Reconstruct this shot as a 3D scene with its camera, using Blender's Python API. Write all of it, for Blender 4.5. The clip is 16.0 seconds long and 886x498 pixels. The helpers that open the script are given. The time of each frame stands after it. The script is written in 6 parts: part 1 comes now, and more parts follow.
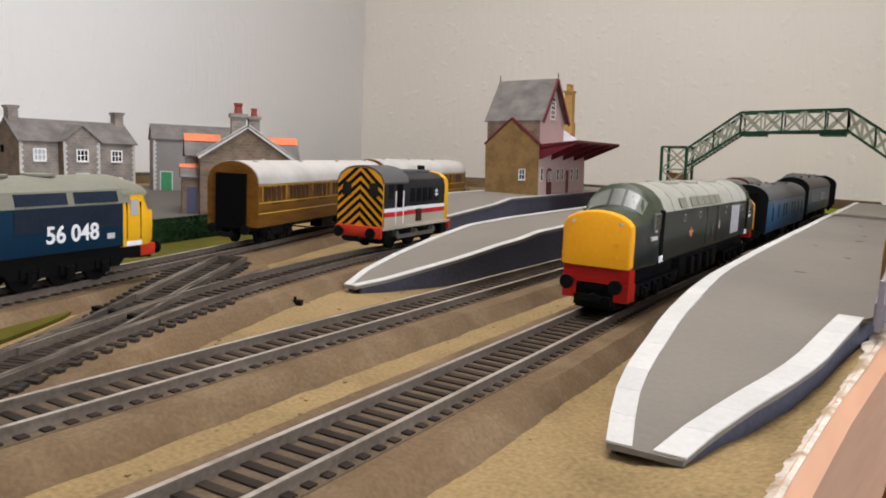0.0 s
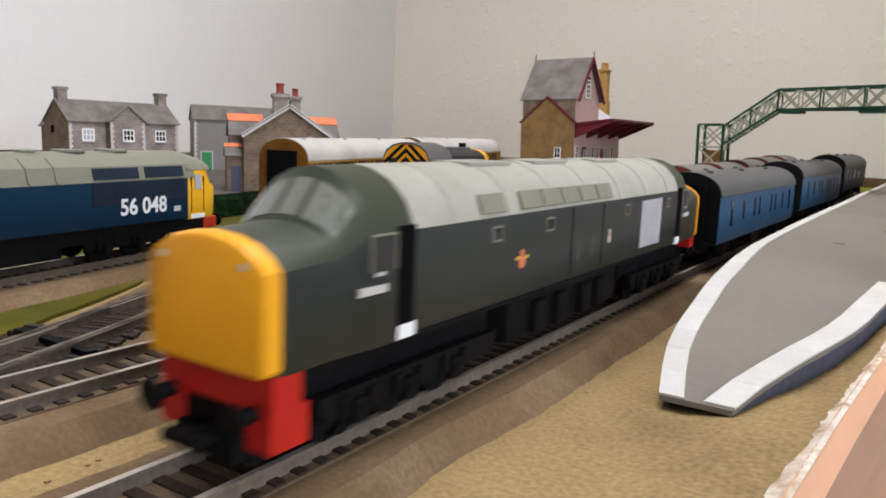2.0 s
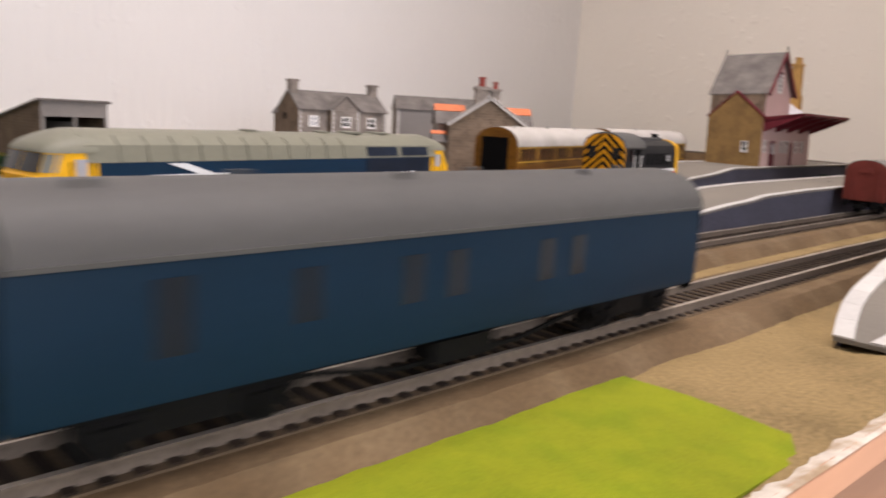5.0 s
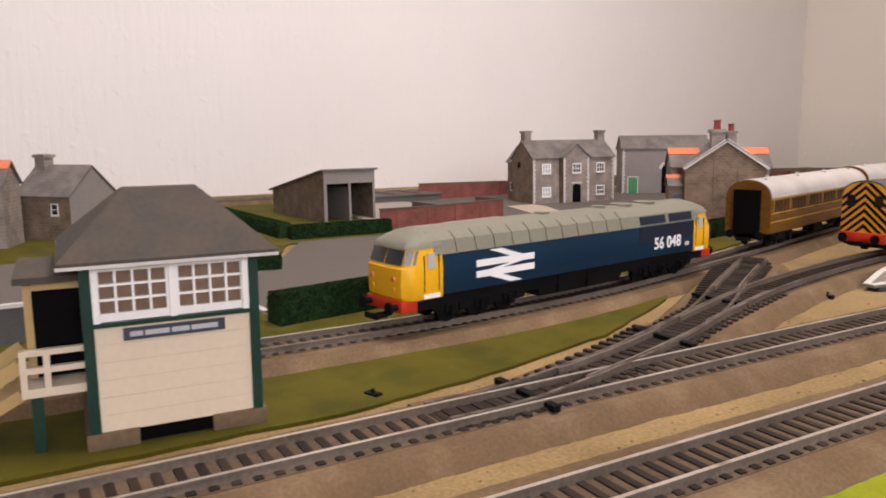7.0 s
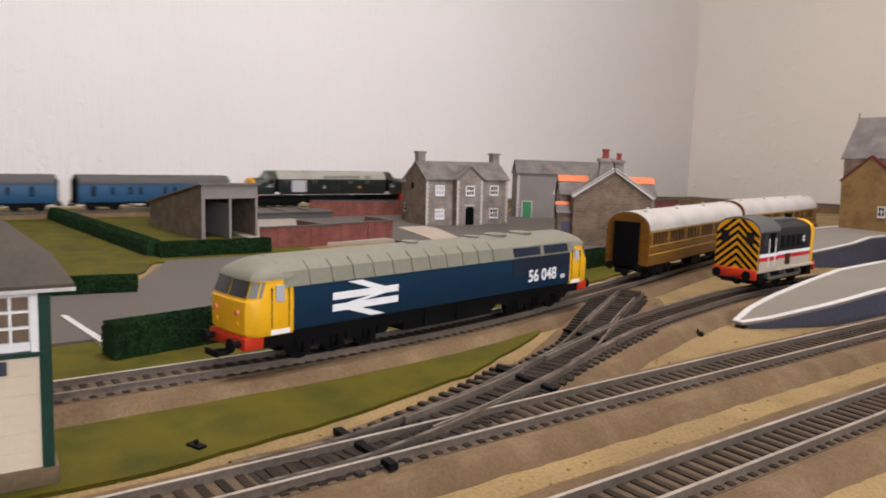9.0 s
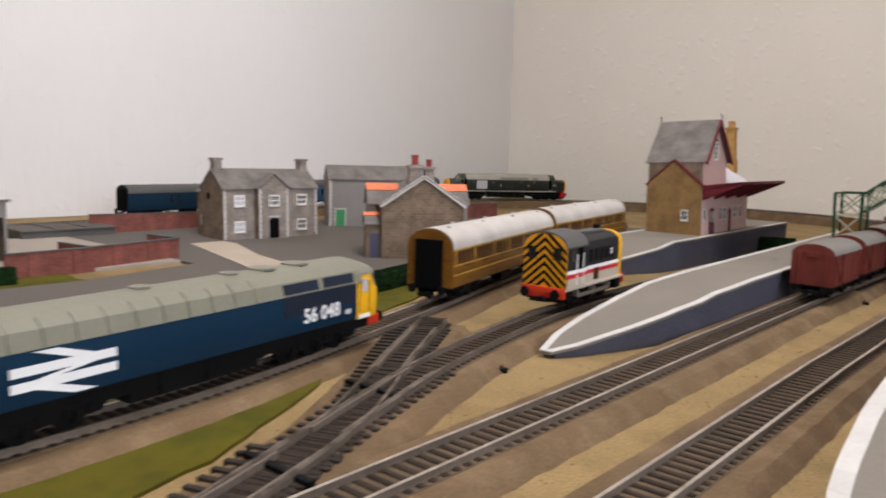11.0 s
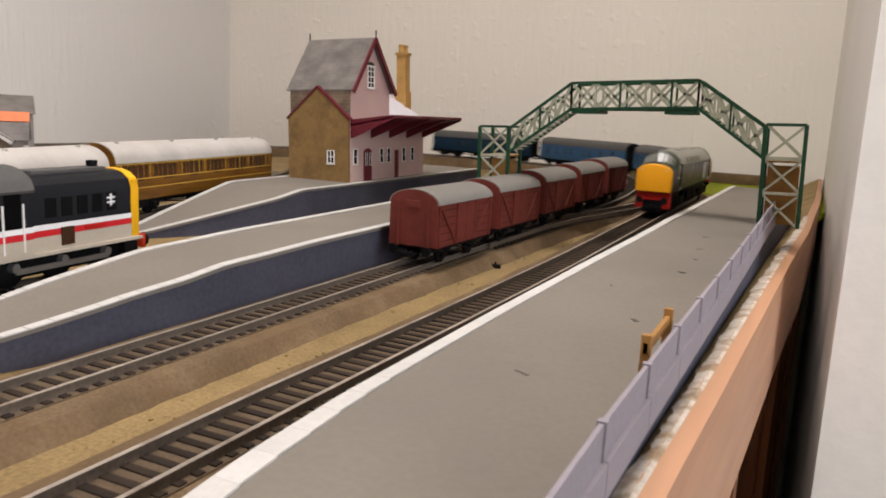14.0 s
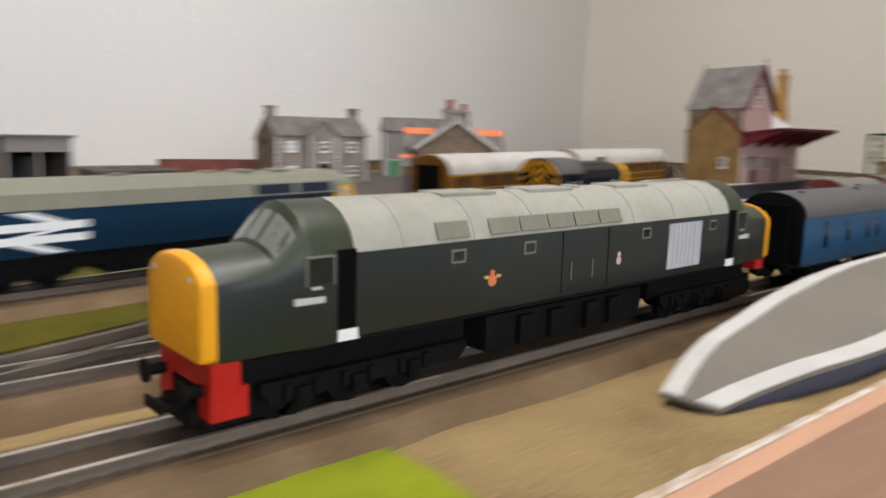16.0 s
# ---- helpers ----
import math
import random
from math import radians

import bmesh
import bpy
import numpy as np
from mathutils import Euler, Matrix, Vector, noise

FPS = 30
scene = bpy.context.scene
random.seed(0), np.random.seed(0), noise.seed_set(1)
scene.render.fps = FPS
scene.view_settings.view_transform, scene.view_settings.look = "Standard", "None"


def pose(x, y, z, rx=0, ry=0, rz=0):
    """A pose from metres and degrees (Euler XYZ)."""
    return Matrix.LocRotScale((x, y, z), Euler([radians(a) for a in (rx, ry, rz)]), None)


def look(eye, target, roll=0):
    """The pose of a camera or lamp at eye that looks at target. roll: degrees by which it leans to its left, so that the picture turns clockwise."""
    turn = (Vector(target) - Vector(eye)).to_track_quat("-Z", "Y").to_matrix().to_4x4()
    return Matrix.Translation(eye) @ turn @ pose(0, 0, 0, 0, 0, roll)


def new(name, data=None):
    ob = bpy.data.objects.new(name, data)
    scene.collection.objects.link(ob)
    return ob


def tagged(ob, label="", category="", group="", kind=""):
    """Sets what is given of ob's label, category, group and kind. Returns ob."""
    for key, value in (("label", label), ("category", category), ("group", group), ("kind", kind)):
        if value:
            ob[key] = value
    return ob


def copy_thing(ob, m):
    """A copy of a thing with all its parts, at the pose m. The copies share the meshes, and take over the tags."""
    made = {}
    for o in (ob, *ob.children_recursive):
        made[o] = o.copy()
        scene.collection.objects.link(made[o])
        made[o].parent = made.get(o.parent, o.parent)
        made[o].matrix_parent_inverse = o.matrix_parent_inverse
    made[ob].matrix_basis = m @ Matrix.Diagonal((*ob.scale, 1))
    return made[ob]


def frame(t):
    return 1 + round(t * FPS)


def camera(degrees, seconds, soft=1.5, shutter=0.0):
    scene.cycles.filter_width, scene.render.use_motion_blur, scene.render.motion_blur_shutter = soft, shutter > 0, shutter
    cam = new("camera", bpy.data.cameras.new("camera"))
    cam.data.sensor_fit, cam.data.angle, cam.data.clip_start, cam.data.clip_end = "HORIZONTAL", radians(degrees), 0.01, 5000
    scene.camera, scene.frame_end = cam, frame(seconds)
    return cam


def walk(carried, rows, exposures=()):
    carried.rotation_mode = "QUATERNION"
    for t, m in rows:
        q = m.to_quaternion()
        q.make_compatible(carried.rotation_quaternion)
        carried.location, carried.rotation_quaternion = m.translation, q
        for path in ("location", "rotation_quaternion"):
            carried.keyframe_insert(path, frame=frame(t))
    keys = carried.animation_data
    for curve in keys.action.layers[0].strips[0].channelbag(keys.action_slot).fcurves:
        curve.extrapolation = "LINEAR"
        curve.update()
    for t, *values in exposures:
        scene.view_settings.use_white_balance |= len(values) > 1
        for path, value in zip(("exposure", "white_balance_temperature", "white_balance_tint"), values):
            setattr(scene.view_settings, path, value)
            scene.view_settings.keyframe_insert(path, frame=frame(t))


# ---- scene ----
cam = camera(60.2, 16.0, soft=1.8, shutter=0.6)
PATH = [
    (0, (0.0065, 0.0581, 0.0790), (-1.0021, 1.7660, -0.1772), 2.74),
    (0.5, (0.0048, 0.0522, 0.0771), (-1.0146, 1.7513, -0.1953), 2.62),
    (1, (0.0051, 0.0458, 0.0760), (-1.0290, 1.7342, -0.2071), 2.70),
    (1.5, (0.0050, 0.0469, 0.0736), (-1.0385, 1.7272, -0.2225), 2.63),
    (2, (0.0059, 0.0383, 0.0760), (-1.0564, 1.7047, -0.2315), 2.54),
    (2.5, (0.0057, 0.0386, 0.0736), (-1.0738, 1.6948, -0.2292), 2.97),
    (3, (0.0090, 0.0319, 0.0753), (-1.0782, 1.6801, -0.2429), 2.99),
    (5.3, (0.0409, -0.0581, 0.0743), (-1.4596, 1.2220, -0.2571), 2.74),
    (5.5, (0.0458, -0.0741, 0.0816), (-1.5390, 1.1079, -0.2203), 2.05),
    (6, (0.0488, -0.1017, 0.0928), (-1.6435, 0.9188, -0.2147), 0.36),
    (6.5, (0.0432, -0.1113, 0.1006), (-1.6813, 0.8523, -0.2118), -0.19),
    (7, (0.0455, -0.1045, 0.1061), (-1.6698, 0.8786, -0.1962), -0.56),
    (7.5, (0.0390, -0.0926, 0.1048), (-1.6434, 0.9472, -0.1924), 0.21),
    (8, (0.0384, -0.0809, 0.1081), (-1.6185, 1.0036, -0.1716), 0.87),
    (10.4, (0.0040, -0.0260, 0.1110), (-1.3920, 1.3841, -0.1401), 1.59),
    (10.5, (-0.0001, -0.0183, 0.1102), (-1.3775, 1.4100, -0.1403), 1.40),
    (11, (0.0012, 0.0043, 0.1200), (-1.2946, 1.5073, -0.1283), 1.54),
    (11.5, (-0.0008, 0.0622, 0.1181), (-1.1734, 1.6615, -0.1415), 1.72),
    (11.8, (0.0027, 0.1084, 0.1197), (-1.0862, 1.7664, -0.1361), 1.53),
    (12, (0.0014, 0.1378, 0.1179), (-1.0167, 1.8384, -0.1492), 1.39),
    (12.2, (0.0045, 0.1617, 0.1140), (-0.9945, 1.8764, -0.1345), 2.86),
    (12.5, (0.0081, 0.2081, 0.0998), (-0.9345, 1.9517, -0.1676), 3.43),
    (13, (0.0156, 0.2522, 0.0943), (-0.8498, 2.0196, -0.2628), 3.40),
    (13.5, (0.0274, 0.2741, 0.0964), (-0.7870, 2.0646, -0.2653), 3.27),
    (13.8, (0.0303, 0.2710, 0.0968), (-0.7912, 2.0593, -0.2597), 3.03),
    (14, (0.0361, 0.2641, 0.0995), (-0.8059, 2.0450, -0.2460), 2.87),
    (14.5, (0.0465, 0.2519, 0.0962), (-0.8131, 2.0171, -0.2846), 2.50),
    (15, (0.0571, 0.2024, 0.0954), (-0.9307, 1.9088, -0.2402), 2.48),
    (15.5, (0.0657, 0.1286, 0.0968), (-1.1066, 1.7178, -0.2202), 1.78),
    (16, (0.0766, 0.0330, 0.0889), (-1.3890, 1.3553, -0.2332), 1.88),
]
walk(cam, [(t, look(eye, target, roll)) for t, eye, target, roll in PATH], [(0, -0.08, 6000, 11), (3, -0.06, 5850, 10), (6, -0.08, 6650, 23), (8, -0.12, 6500, 20), (10.5, -0.14, 6100, 14), (13, -0.10, 6500, 16), (15.5, -0.14, 6150, 10), (16, -0.22, 6100, 10)])

# ---- world, lamps, exposure ----
world = bpy.data.worlds.new("world")
scene.world = world
world.use_nodes = True
sky = world.node_tree.nodes.new("ShaderNodeTexSky")
sky.sky_type, sky.sun_disc = "NISHITA", False
sky.sun_elevation, sky.sun_rotation = radians(35), radians(80)
world.node_tree.links.new(sky.outputs[0], world.node_tree.nodes["Background"].inputs[0])
world.node_tree.nodes["Background"].inputs[1].default_value = 0.1


def area(name, eye, target, sx, sy, watts, colour):
    data = bpy.data.lights.new(name, "AREA")
    data.shape, data.size, data.size_y, data.energy, data.color = "RECTANGLE", sx, sy, watts, colour
    ob = new(name, data)
    ob.matrix_world = look(eye, target)
    return ob


# daylight of the window, and the two ceiling lamps of the room
area("window_light", (2.16, -0.35, 0.75), (0.0, 0.75, 0.3), 1.5, 1.05, 46, (0.95, 0.975, 1.0))
area("ceiling_light", (-0.16, 0.38, 1.40), (-0.16, 0.45, 0.0), 0.7, 0.7, 24, (1.0, 0.945, 0.90))
scene.view_settings.exposure = 0.0


# ---- materials ----
def nodes_of(name):
    m = bpy.data.materials.new(name)
    m.use_nodes = True
    t = m.node_tree
    return m, t.nodes, t.links, t.nodes["Principled BSDF"]


def surf(name, colour, rough=0.6, metal=0.0, spec=None, vary=0.18, coarse=25, fine=300, bump=0.15, second=None, mask=(0.45, 0.65), stretch=(1, 1, 1), piece=0.0):
    """A painted or natural surface with grain and blotches at two scales."""
    m, n, l, b = nodes_of(name)
    co = n.new("ShaderNodeTexCoord")
    mp = n.new("ShaderNodeMapping")
    mp.inputs["Scale"].default_value = stretch
    l.new(co.outputs["Object"], mp.inputs[0])
    n1, n2 = n.new("ShaderNodeTexNoise"), n.new("ShaderNodeTexNoise")
    n1.inputs["Scale"].default_value, n1.inputs["Detail"].default_value = coarse, 4
    n2.inputs["Scale"].default_value, n2.inputs["Detail"].default_value = fine, 3
    for k in (n1, n2):
        l.new(mp.outputs[0], k.inputs["Vector"])
    mixer = n.new("ShaderNodeMath")
    mixer.operation = "ADD"
    l.new(n1.outputs[0], mixer.inputs[0])
    l.new(n2.outputs[0], mixer.inputs[1])
    ramp = n.new("ShaderNodeMapRange")
    ramp.inputs["From Min"].default_value, ramp.inputs["From Max"].default_value = 0.65, 1.35
    ramp.inputs["To Min"].default_value, ramp.inputs["To Max"].default_value = 1 - vary, 1 + vary
    l.new(mixer.outputs[0], ramp.inputs[0])
    value = ramp.outputs[0]
    if piece:
        info, add = n.new("ShaderNodeObjectInfo"), n.new("ShaderNodeMath")
        pr = n.new("ShaderNodeMapRange")
        pr.inputs["To Min"].default_value, pr.inputs["To Max"].default_value = 1 - piece, 1 + piece
        l.new(info.outputs["Random"], pr.inputs[0])
        add.operation = "MULTIPLY"
        l.new(value, add.inputs[0])
        l.new(pr.outputs[0], add.inputs[1])
        value = add.outputs[0]
    base = n.new("ShaderNodeMix")
    base.data_type, base.blend_type = "RGBA", "MULTIPLY"
    base.inputs[0].default_value = 1
    base.inputs[6].default_value = (*colour, 1)
    if second:
        two = n.new("ShaderNodeMix")
        two.data_type = "RGBA"
        n3, mr = n.new("ShaderNodeTexNoise"), n.new("ShaderNodeMapRange")
        n3.inputs["Scale"].default_value, n3.inputs["Detail"].default_value = coarse * 1.7, 6
        l.new(mp.outputs[0], n3.inputs["Vector"])
        mr.inputs["From Min"].default_value, mr.inputs["From Max"].default_value = mask
        l.new(n3.outputs[0], mr.inputs[0])
        l.new(mr.outputs[0], two.inputs[0])
        two.inputs[6].default_value, two.inputs[7].default_value = (*colour, 1), (*second, 1)
        l.new(two.outputs[2], base.inputs[6])
    l.new(value, base.inputs[7])
    l.new(base.outputs[2], b.inputs["Base Color"])
    b.inputs["Metallic"].default_value = metal
    b.inputs["Specular IOR Level"].default_value = spec if spec is not None else (0.5 if rough < 0.2 else (0.1 if max(colour) < 0.02 else 0.22))
    rr = n.new("ShaderNodeMapRange")
    rr.inputs["To Min"].default_value, rr.inputs["To Max"].default_value = max(rough - 0.1, 0.02), min(rough + 0.1, 1)
    l.new(n1.outputs[0], rr.inputs[0])
    l.new(rr.outputs[0], b.inputs["Roughness"])
    if bump:
        bp = n.new("ShaderNodeBump")
        bp.inputs["Strength"].default_value, bp.inputs["Distance"].default_value = bump, 0.4 / fine
        l.new(n2.outputs[0], bp.inputs["Height"])
        l.new(bp.outputs[0], b.inputs["Normal"])
    return m


def masonry(name, stone, mortar, width, height, vary=0.3, rough=0.9):
    """Printed card of coursed stone, brick or slate: courses with their joints and blotches."""
    m, n, l, b = nodes_of(name)
    co, sep, join = n.new("ShaderNodeTexCoord"), n.new("ShaderNodeSeparateXYZ"), n.new("ShaderNodeCombineXYZ")
    l.new(co.outputs["Object"], sep.inputs[0])
    add = n.new("ShaderNodeMath")
    l.new(sep.outputs[0], add.inputs[0])
    l.new(sep.outputs[1], add.inputs[1])
    l.new(add.outputs[0], join.inputs[0])
    l.new(sep.outputs[2], join.inputs[1])
    br = n.new("ShaderNodeTexBrick")
    br.inputs["Color1"].default_value = (*[c * (1 - vary) for c in stone], 1)
    br.inputs["Color2"].default_value = (*[min(c * (1 + vary), 1) for c in stone], 1)
    br.inputs["Mortar"].default_value = (*mortar, 1)
    br.inputs["Scale"].default_value = 1
    br.inputs["Brick Width"].default_value, br.inputs["Row Height"].default_value = width, height
    br.inputs["Mortar Size"].default_value = height * 0.09
    l.new(join.outputs[0], br.inputs["Vector"])
    ns = n.new("ShaderNodeTexNoise")
    ns.inputs["Scale"].default_value, ns.inputs["Detail"].default_value = 60, 5
    l.new(co.outputs["Object"], ns.inputs["Vector"])
    mr = n.new("ShaderNodeMapRange")
    mr.inputs["From Min"].default_value, mr.inputs["From Max"].default_value = 0.3, 0.7
    mr.inputs["To Min"].default_value, mr.inputs["To Max"].default_value = 0.72, 1.22
    l.new(ns.outputs[0], mr.inputs[0])
    mul = n.new("ShaderNodeMix")
    mul.data_type, mul.blend_type = "RGBA", "MULTIPLY"
    mul.inputs[0].default_value = 1
    l.new(br.outputs[0], mul.inputs[6])
    l.new(mr.outputs[0], mul.inputs[7])
    l.new(mul.outputs[2], b.inputs["Base Color"])
    b.inputs["Roughness"].default_value = rough
    b.inputs["Specular IOR Level"].default_value = 0.2
    bp = n.new("ShaderNodeBump")
    bp.inputs["Strength"].default_value, bp.inputs["Distance"].default_value = 0.25, 0.0004
    l.new(br.outputs["Fac"], bp.inputs["Height"])
    bp.invert = True
    l.new(bp.outputs[0], b.inputs["Normal"])
    return m


def wallpaper(name, colour):
    """Painted embossed paper: vertical trails and blobs in low relief."""
    m, n, l, b = nodes_of(name)
    co, mp = n.new("ShaderNodeTexCoord"), n.new("ShaderNodeMapping")
    mp.inputs["Scale"].default_value = (1, 1, 0.16)
    l.new(co.outputs["Object"], mp.inputs[0])
    a, c, d = n.new("ShaderNodeTexNoise"), n.new("ShaderNodeTexNoise"), n.new("ShaderNodeTexNoise")
    a.inputs["Scale"].default_value, a.inputs["Detail"].default_value = 95, 4
    c.inputs["Scale"].default_value, c.inputs["Detail"].default_value = 42, 2
    d.inputs["Scale"].default_value, d.inputs["Detail"].default_value = 2.2, 3
    l.new(mp.outputs[0], a.inputs["Vector"])
    l.new(co.outputs["Object"], c.inputs["Vector"])
    l.new(co.outputs["Object"], d.inputs["Vector"])
    blob = n.new("ShaderNodeMapRange")
    blob.inputs["From Min"].default_value, blob.inputs["From Max"].default_value = 0.60, 0.72
    blob.inputs["To Max"].default_value = 0.45
    l.new(c.outputs[0], blob.inputs[0])
    ad = n.new("ShaderNodeMath")
    l.new(a.outputs[0], ad.inputs[0])
    l.new(blob.outputs[0], ad.inputs[1])
    bp = n.new("ShaderNodeBump")
    bp.inputs["Strength"].default_value, bp.inputs["Distance"].default_value = 0.7, 0.0021
    l.new(ad.outputs[0], bp.inputs["Height"])
    l.new(bp.outputs[0], b.inputs["Normal"])
    mr = n.new("ShaderNodeMapRange")
    mr.inputs["To Min"].default_value, mr.inputs["To Max"].default_value = 0.93, 1.05
    l.new(d.outputs[0], mr.inputs[0])
    mul = n.new("ShaderNodeMix")
    mul.data_type, mul.blend_type = "RGBA", "MULTIPLY"
    mul.inputs[0].default_value = 1
    mul.inputs[6].default_value = (*colour, 1)
    l.new(mr.outputs[0], mul.inputs[7])
    l.new(mul.outputs[2], b.inputs["Base Color"])
    b.inputs["Roughness"].default_value = 0.75
    return m


# One paper in two tints: the walls' different light is put into the colour.
WALL = wallpaper("embossed_wallpaper", (0.735, 0.718, 0.703))
WALLN = wallpaper("light_tinted_embossed_wallpaper", (0.845, 0.798, 0.725))
PLASTER = surf("painted_plaster", (0.80, 0.765, 0.71), 0.8, vary=0.04, coarse=4, fine=90, bump=0.1)
SAND = surf("sandy_board", (0.262, 0.182, 0.081), 0.95, vary=0.38, coarse=14, fine=620, bump=0.7, second=(0.168, 0.115, 0.050), mask=(0.5, 0.78))
CORK = surf("brown_track_bed", (0.130, 0.084, 0.044), 0.95, vary=0.28, coarse=30, fine=700, bump=0.5, second=(0.172, 0.118, 0.066), mask=(0.45, 0.7))
BALLAST = surf("painted_ballast", (0.108, 0.076, 0.047), 0.95, vary=0.3, coarse=60, fine=900, bump=0.6)
DARKBED = surf("dark_turnout_base", (0.034, 0.026, 0.020), 0.9, vary=0.5, coarse=60, fine=900, bump=0.5)
SLEEPER = surf("dark_sleepers", (0.0250, 0.0160, 0.0105), 0.75, vary=0.3, coarse=90, fine=900, bump=0.3, piece=0.35)
RAIL = surf("nickel_rail", (0.52, 0.46, 0.395), 0.36, metal=0.7, vary=0.25, coarse=40, fine=500, bump=0.1, second=(0.27, 0.20, 0.14), mask=(0.55, 0.75))
RAILSIDE = surf("rusty_rail_side", (0.175, 0.142, 0.112), 0.6, metal=0.3, vary=0.3, coarse=60, fine=600, bump=0.2)
RAILDARK = surf("blackened_rail", (0.19, 0.155, 0.125), 0.45, metal=0.6, vary=0.4, coarse=50, fine=500, bump=0.1, second=(0.06, 0.045, 0.034), mask=(0.42, 0.6))
LIME = surf("lime_felt_grass", (0.2214, 0.246, 0.0082), 1.0, vary=0.22, coarse=40, fine=1500, bump=0.9, second=(0.1804, 0.2214, 0.00656))
OLIVE = surf("olive_scatter_grass", (0.0840, 0.0720, 0.0042), 1.0, vary=0.3, coarse=25, fine=1300, bump=0.9, second=(0.056, 0.054, 0.0036), mask=(0.45, 0.65))
HEDGE = surf("hedge_green", (0.00768, 0.02688, 0.0064), 1.0, vary=0.45, coarse=150, fine=900, bump=0.6, second=(0.01408, 0.04224, 0.00896))
DECK = surf("grey_card_platform", (0.190, 0.168, 0.139), 0.8, vary=0.07, coarse=9, fine=500, bump=0.12, second=(0.166, 0.148, 0.124), mask=(0.4, 0.75))
SCUFF = surf("glue_mark", (0.085, 0.077, 0.066), 0.7, vary=0.2)
EDGE = surf("white_edging", (0.51, 0.49, 0.46), 0.7, vary=0.07, coarse=60, fine=500, bump=0.1, piece=0.04)
FACE = surf("blue_grey_brick_card", (0.06141, 0.06141, 0.08309), 0.85, vary=0.22, coarse=35, fine=500, bump=0.2)
YARD = surf("grey_tarmac_card", (0.1115, 0.09577, 0.08242), 0.9, vary=0.10, coarse=9, fine=400, bump=0.15, second=(0.1084, 0.09765, 0.0861))
PALE = surf("pale_path_card", (0.4, 0.336, 0.264), 0.9, vary=0.08, coarse=20, fine=400)
PINE = surf("planed_pine", (0.473, 0.2666, 0.1677), 0.55, vary=0.14, coarse=9, fine=130, bump=0.1, second=(0.4472, 0.2322, 0.1204), mask=(0.45, 0.75), stretch=(1, 0.08, 1))
TORN = surf("torn_paper", (0.60, 0.535, 0.455), 0.9, vary=0.15, coarse=60, fine=600, bump=0.4, second=(0.36, 0.26, 0.165), mask=(0.45, 0.62))
REDWOOD = surf("stained_leg_wood", (0.17, 0.058, 0.020), 0.45, vary=0.25, coarse=20, fine=160, bump=0.15, stretch=(1, 1, 0.08))
CARPET = surf("brown_carpet", (0.12, 0.09, 0.07), 1.0, vary=0.25, coarse=6, fine=600, bump=0.8)
STONE = masonry("grey_stone_card", (0.232, 0.196, 0.168), (0.28, 0.245, 0.22), 0.0062, 0.0034, 0.10)
STONEB = masonry("brown_stone_card", (0.168, 0.120, 0.083), (0.195, 0.15, 0.112), 0.0058, 0.0032, 0.16)
RENDER = surf("grey_rendered_card", (0.215, 0.196, 0.182), 0.9, vary=0.10, coarse=40, fine=500)
SLATE = masonry("slate_roof_card", (0.155, 0.138, 0.126), (0.170, 0.152, 0.140), 0.0042, 0.0030, 0.05, 0.8)
BRICKR = masonry("red_brick_card", (0.185, 0.060, 0.046), (0.21, 0.095, 0.078), 0.0032, 0.0011, 0.2)
TAN = surf("tan_stone_card", (0.2132, 0.1279, 0.04624), 0.85, vary=0.16, coarse=35, fine=400, bump=0.1, second=(0.1608, 0.09503, 0.03536))
PINK = surf("pale_pink_card", (0.528, 0.3696, 0.3388), 0.8, vary=0.07, coarse=40, fine=500, bump=0.1)
BUFF = surf("buff_chimney", (0.42, 0.24, 0.075), 0.8, vary=0.2, coarse=120, fine=700)
MAROON = surf("maroon_paint", (0.12, 0.014, 0.022), 0.5, vary=0.15, coarse=60, fine=500)
ORANGE = surf("orange_ridge_tile", (0.60, 0.185, 0.085), 0.8, vary=0.15, coarse=120, fine=700)
TERRA = surf("red_chimney_pot", (0.24, 0.045, 0.035), 0.8, vary=0.25, coarse=120, fine=700)
SILL = surf("pale_stone_trim", (0.52, 0.49, 0.46), 0.8, vary=0.1, coarse=100, fine=600)
WHITE = surf("white_frame_paint", (0.80, 0.78, 0.75), 0.5, vary=0.04, coarse=60, fine=500)
CREAM = surf("cream_boarding", (0.63, 0.53, 0.395), 0.6, vary=0.05, coarse=30, fine=400, bump=0.1)
BUFFWOOD = surf("buff_timber", (0.4046, 0.2821, 0.1188), 0.6, vary=0.1, coarse=60, fine=400)
DGREEN = surf("dark_green_paint", (0.007, 0.034, 0.022), 0.5, vary=0.18, coarse=60, fine=500)
BGREEN = surf("bridge_green_paint", (0.0125, 0.050, 0.024), 0.5, vary=0.3, coarse=60, fine=500)
BWHITE = surf("bridge_pale_paint", (0.33, 0.33, 0.25), 0.5, vary=0.2, coarse=60, fine=500)
DOORG = surf("green_door", (0.045, 0.22, 0.085), 0.5, vary=0.1)
DOORB = surf("slate_blue_door", (0.075, 0.075, 0.12), 0.5, vary=0.1)
DARK = surf("dark_opening", (0.004, 0.0037, 0.0037), 0.9, spec=0.04, vary=0.1)
ROOFFELT = surf("pale_plaster_dome", (0.55, 0.53, 0.56), 0.7, vary=0.06)
BLACK = surf("underframe_black", (0.0045, 0.0045, 0.005), 0.62, spec=0.10, vary=0.35, coarse=80, fine=900, bump=0.2)
STEEL = surf("bright_steel", (0.55, 0.55, 0.55), 0.35, metal=0.9, vary=0.1, coarse=90, fine=600)
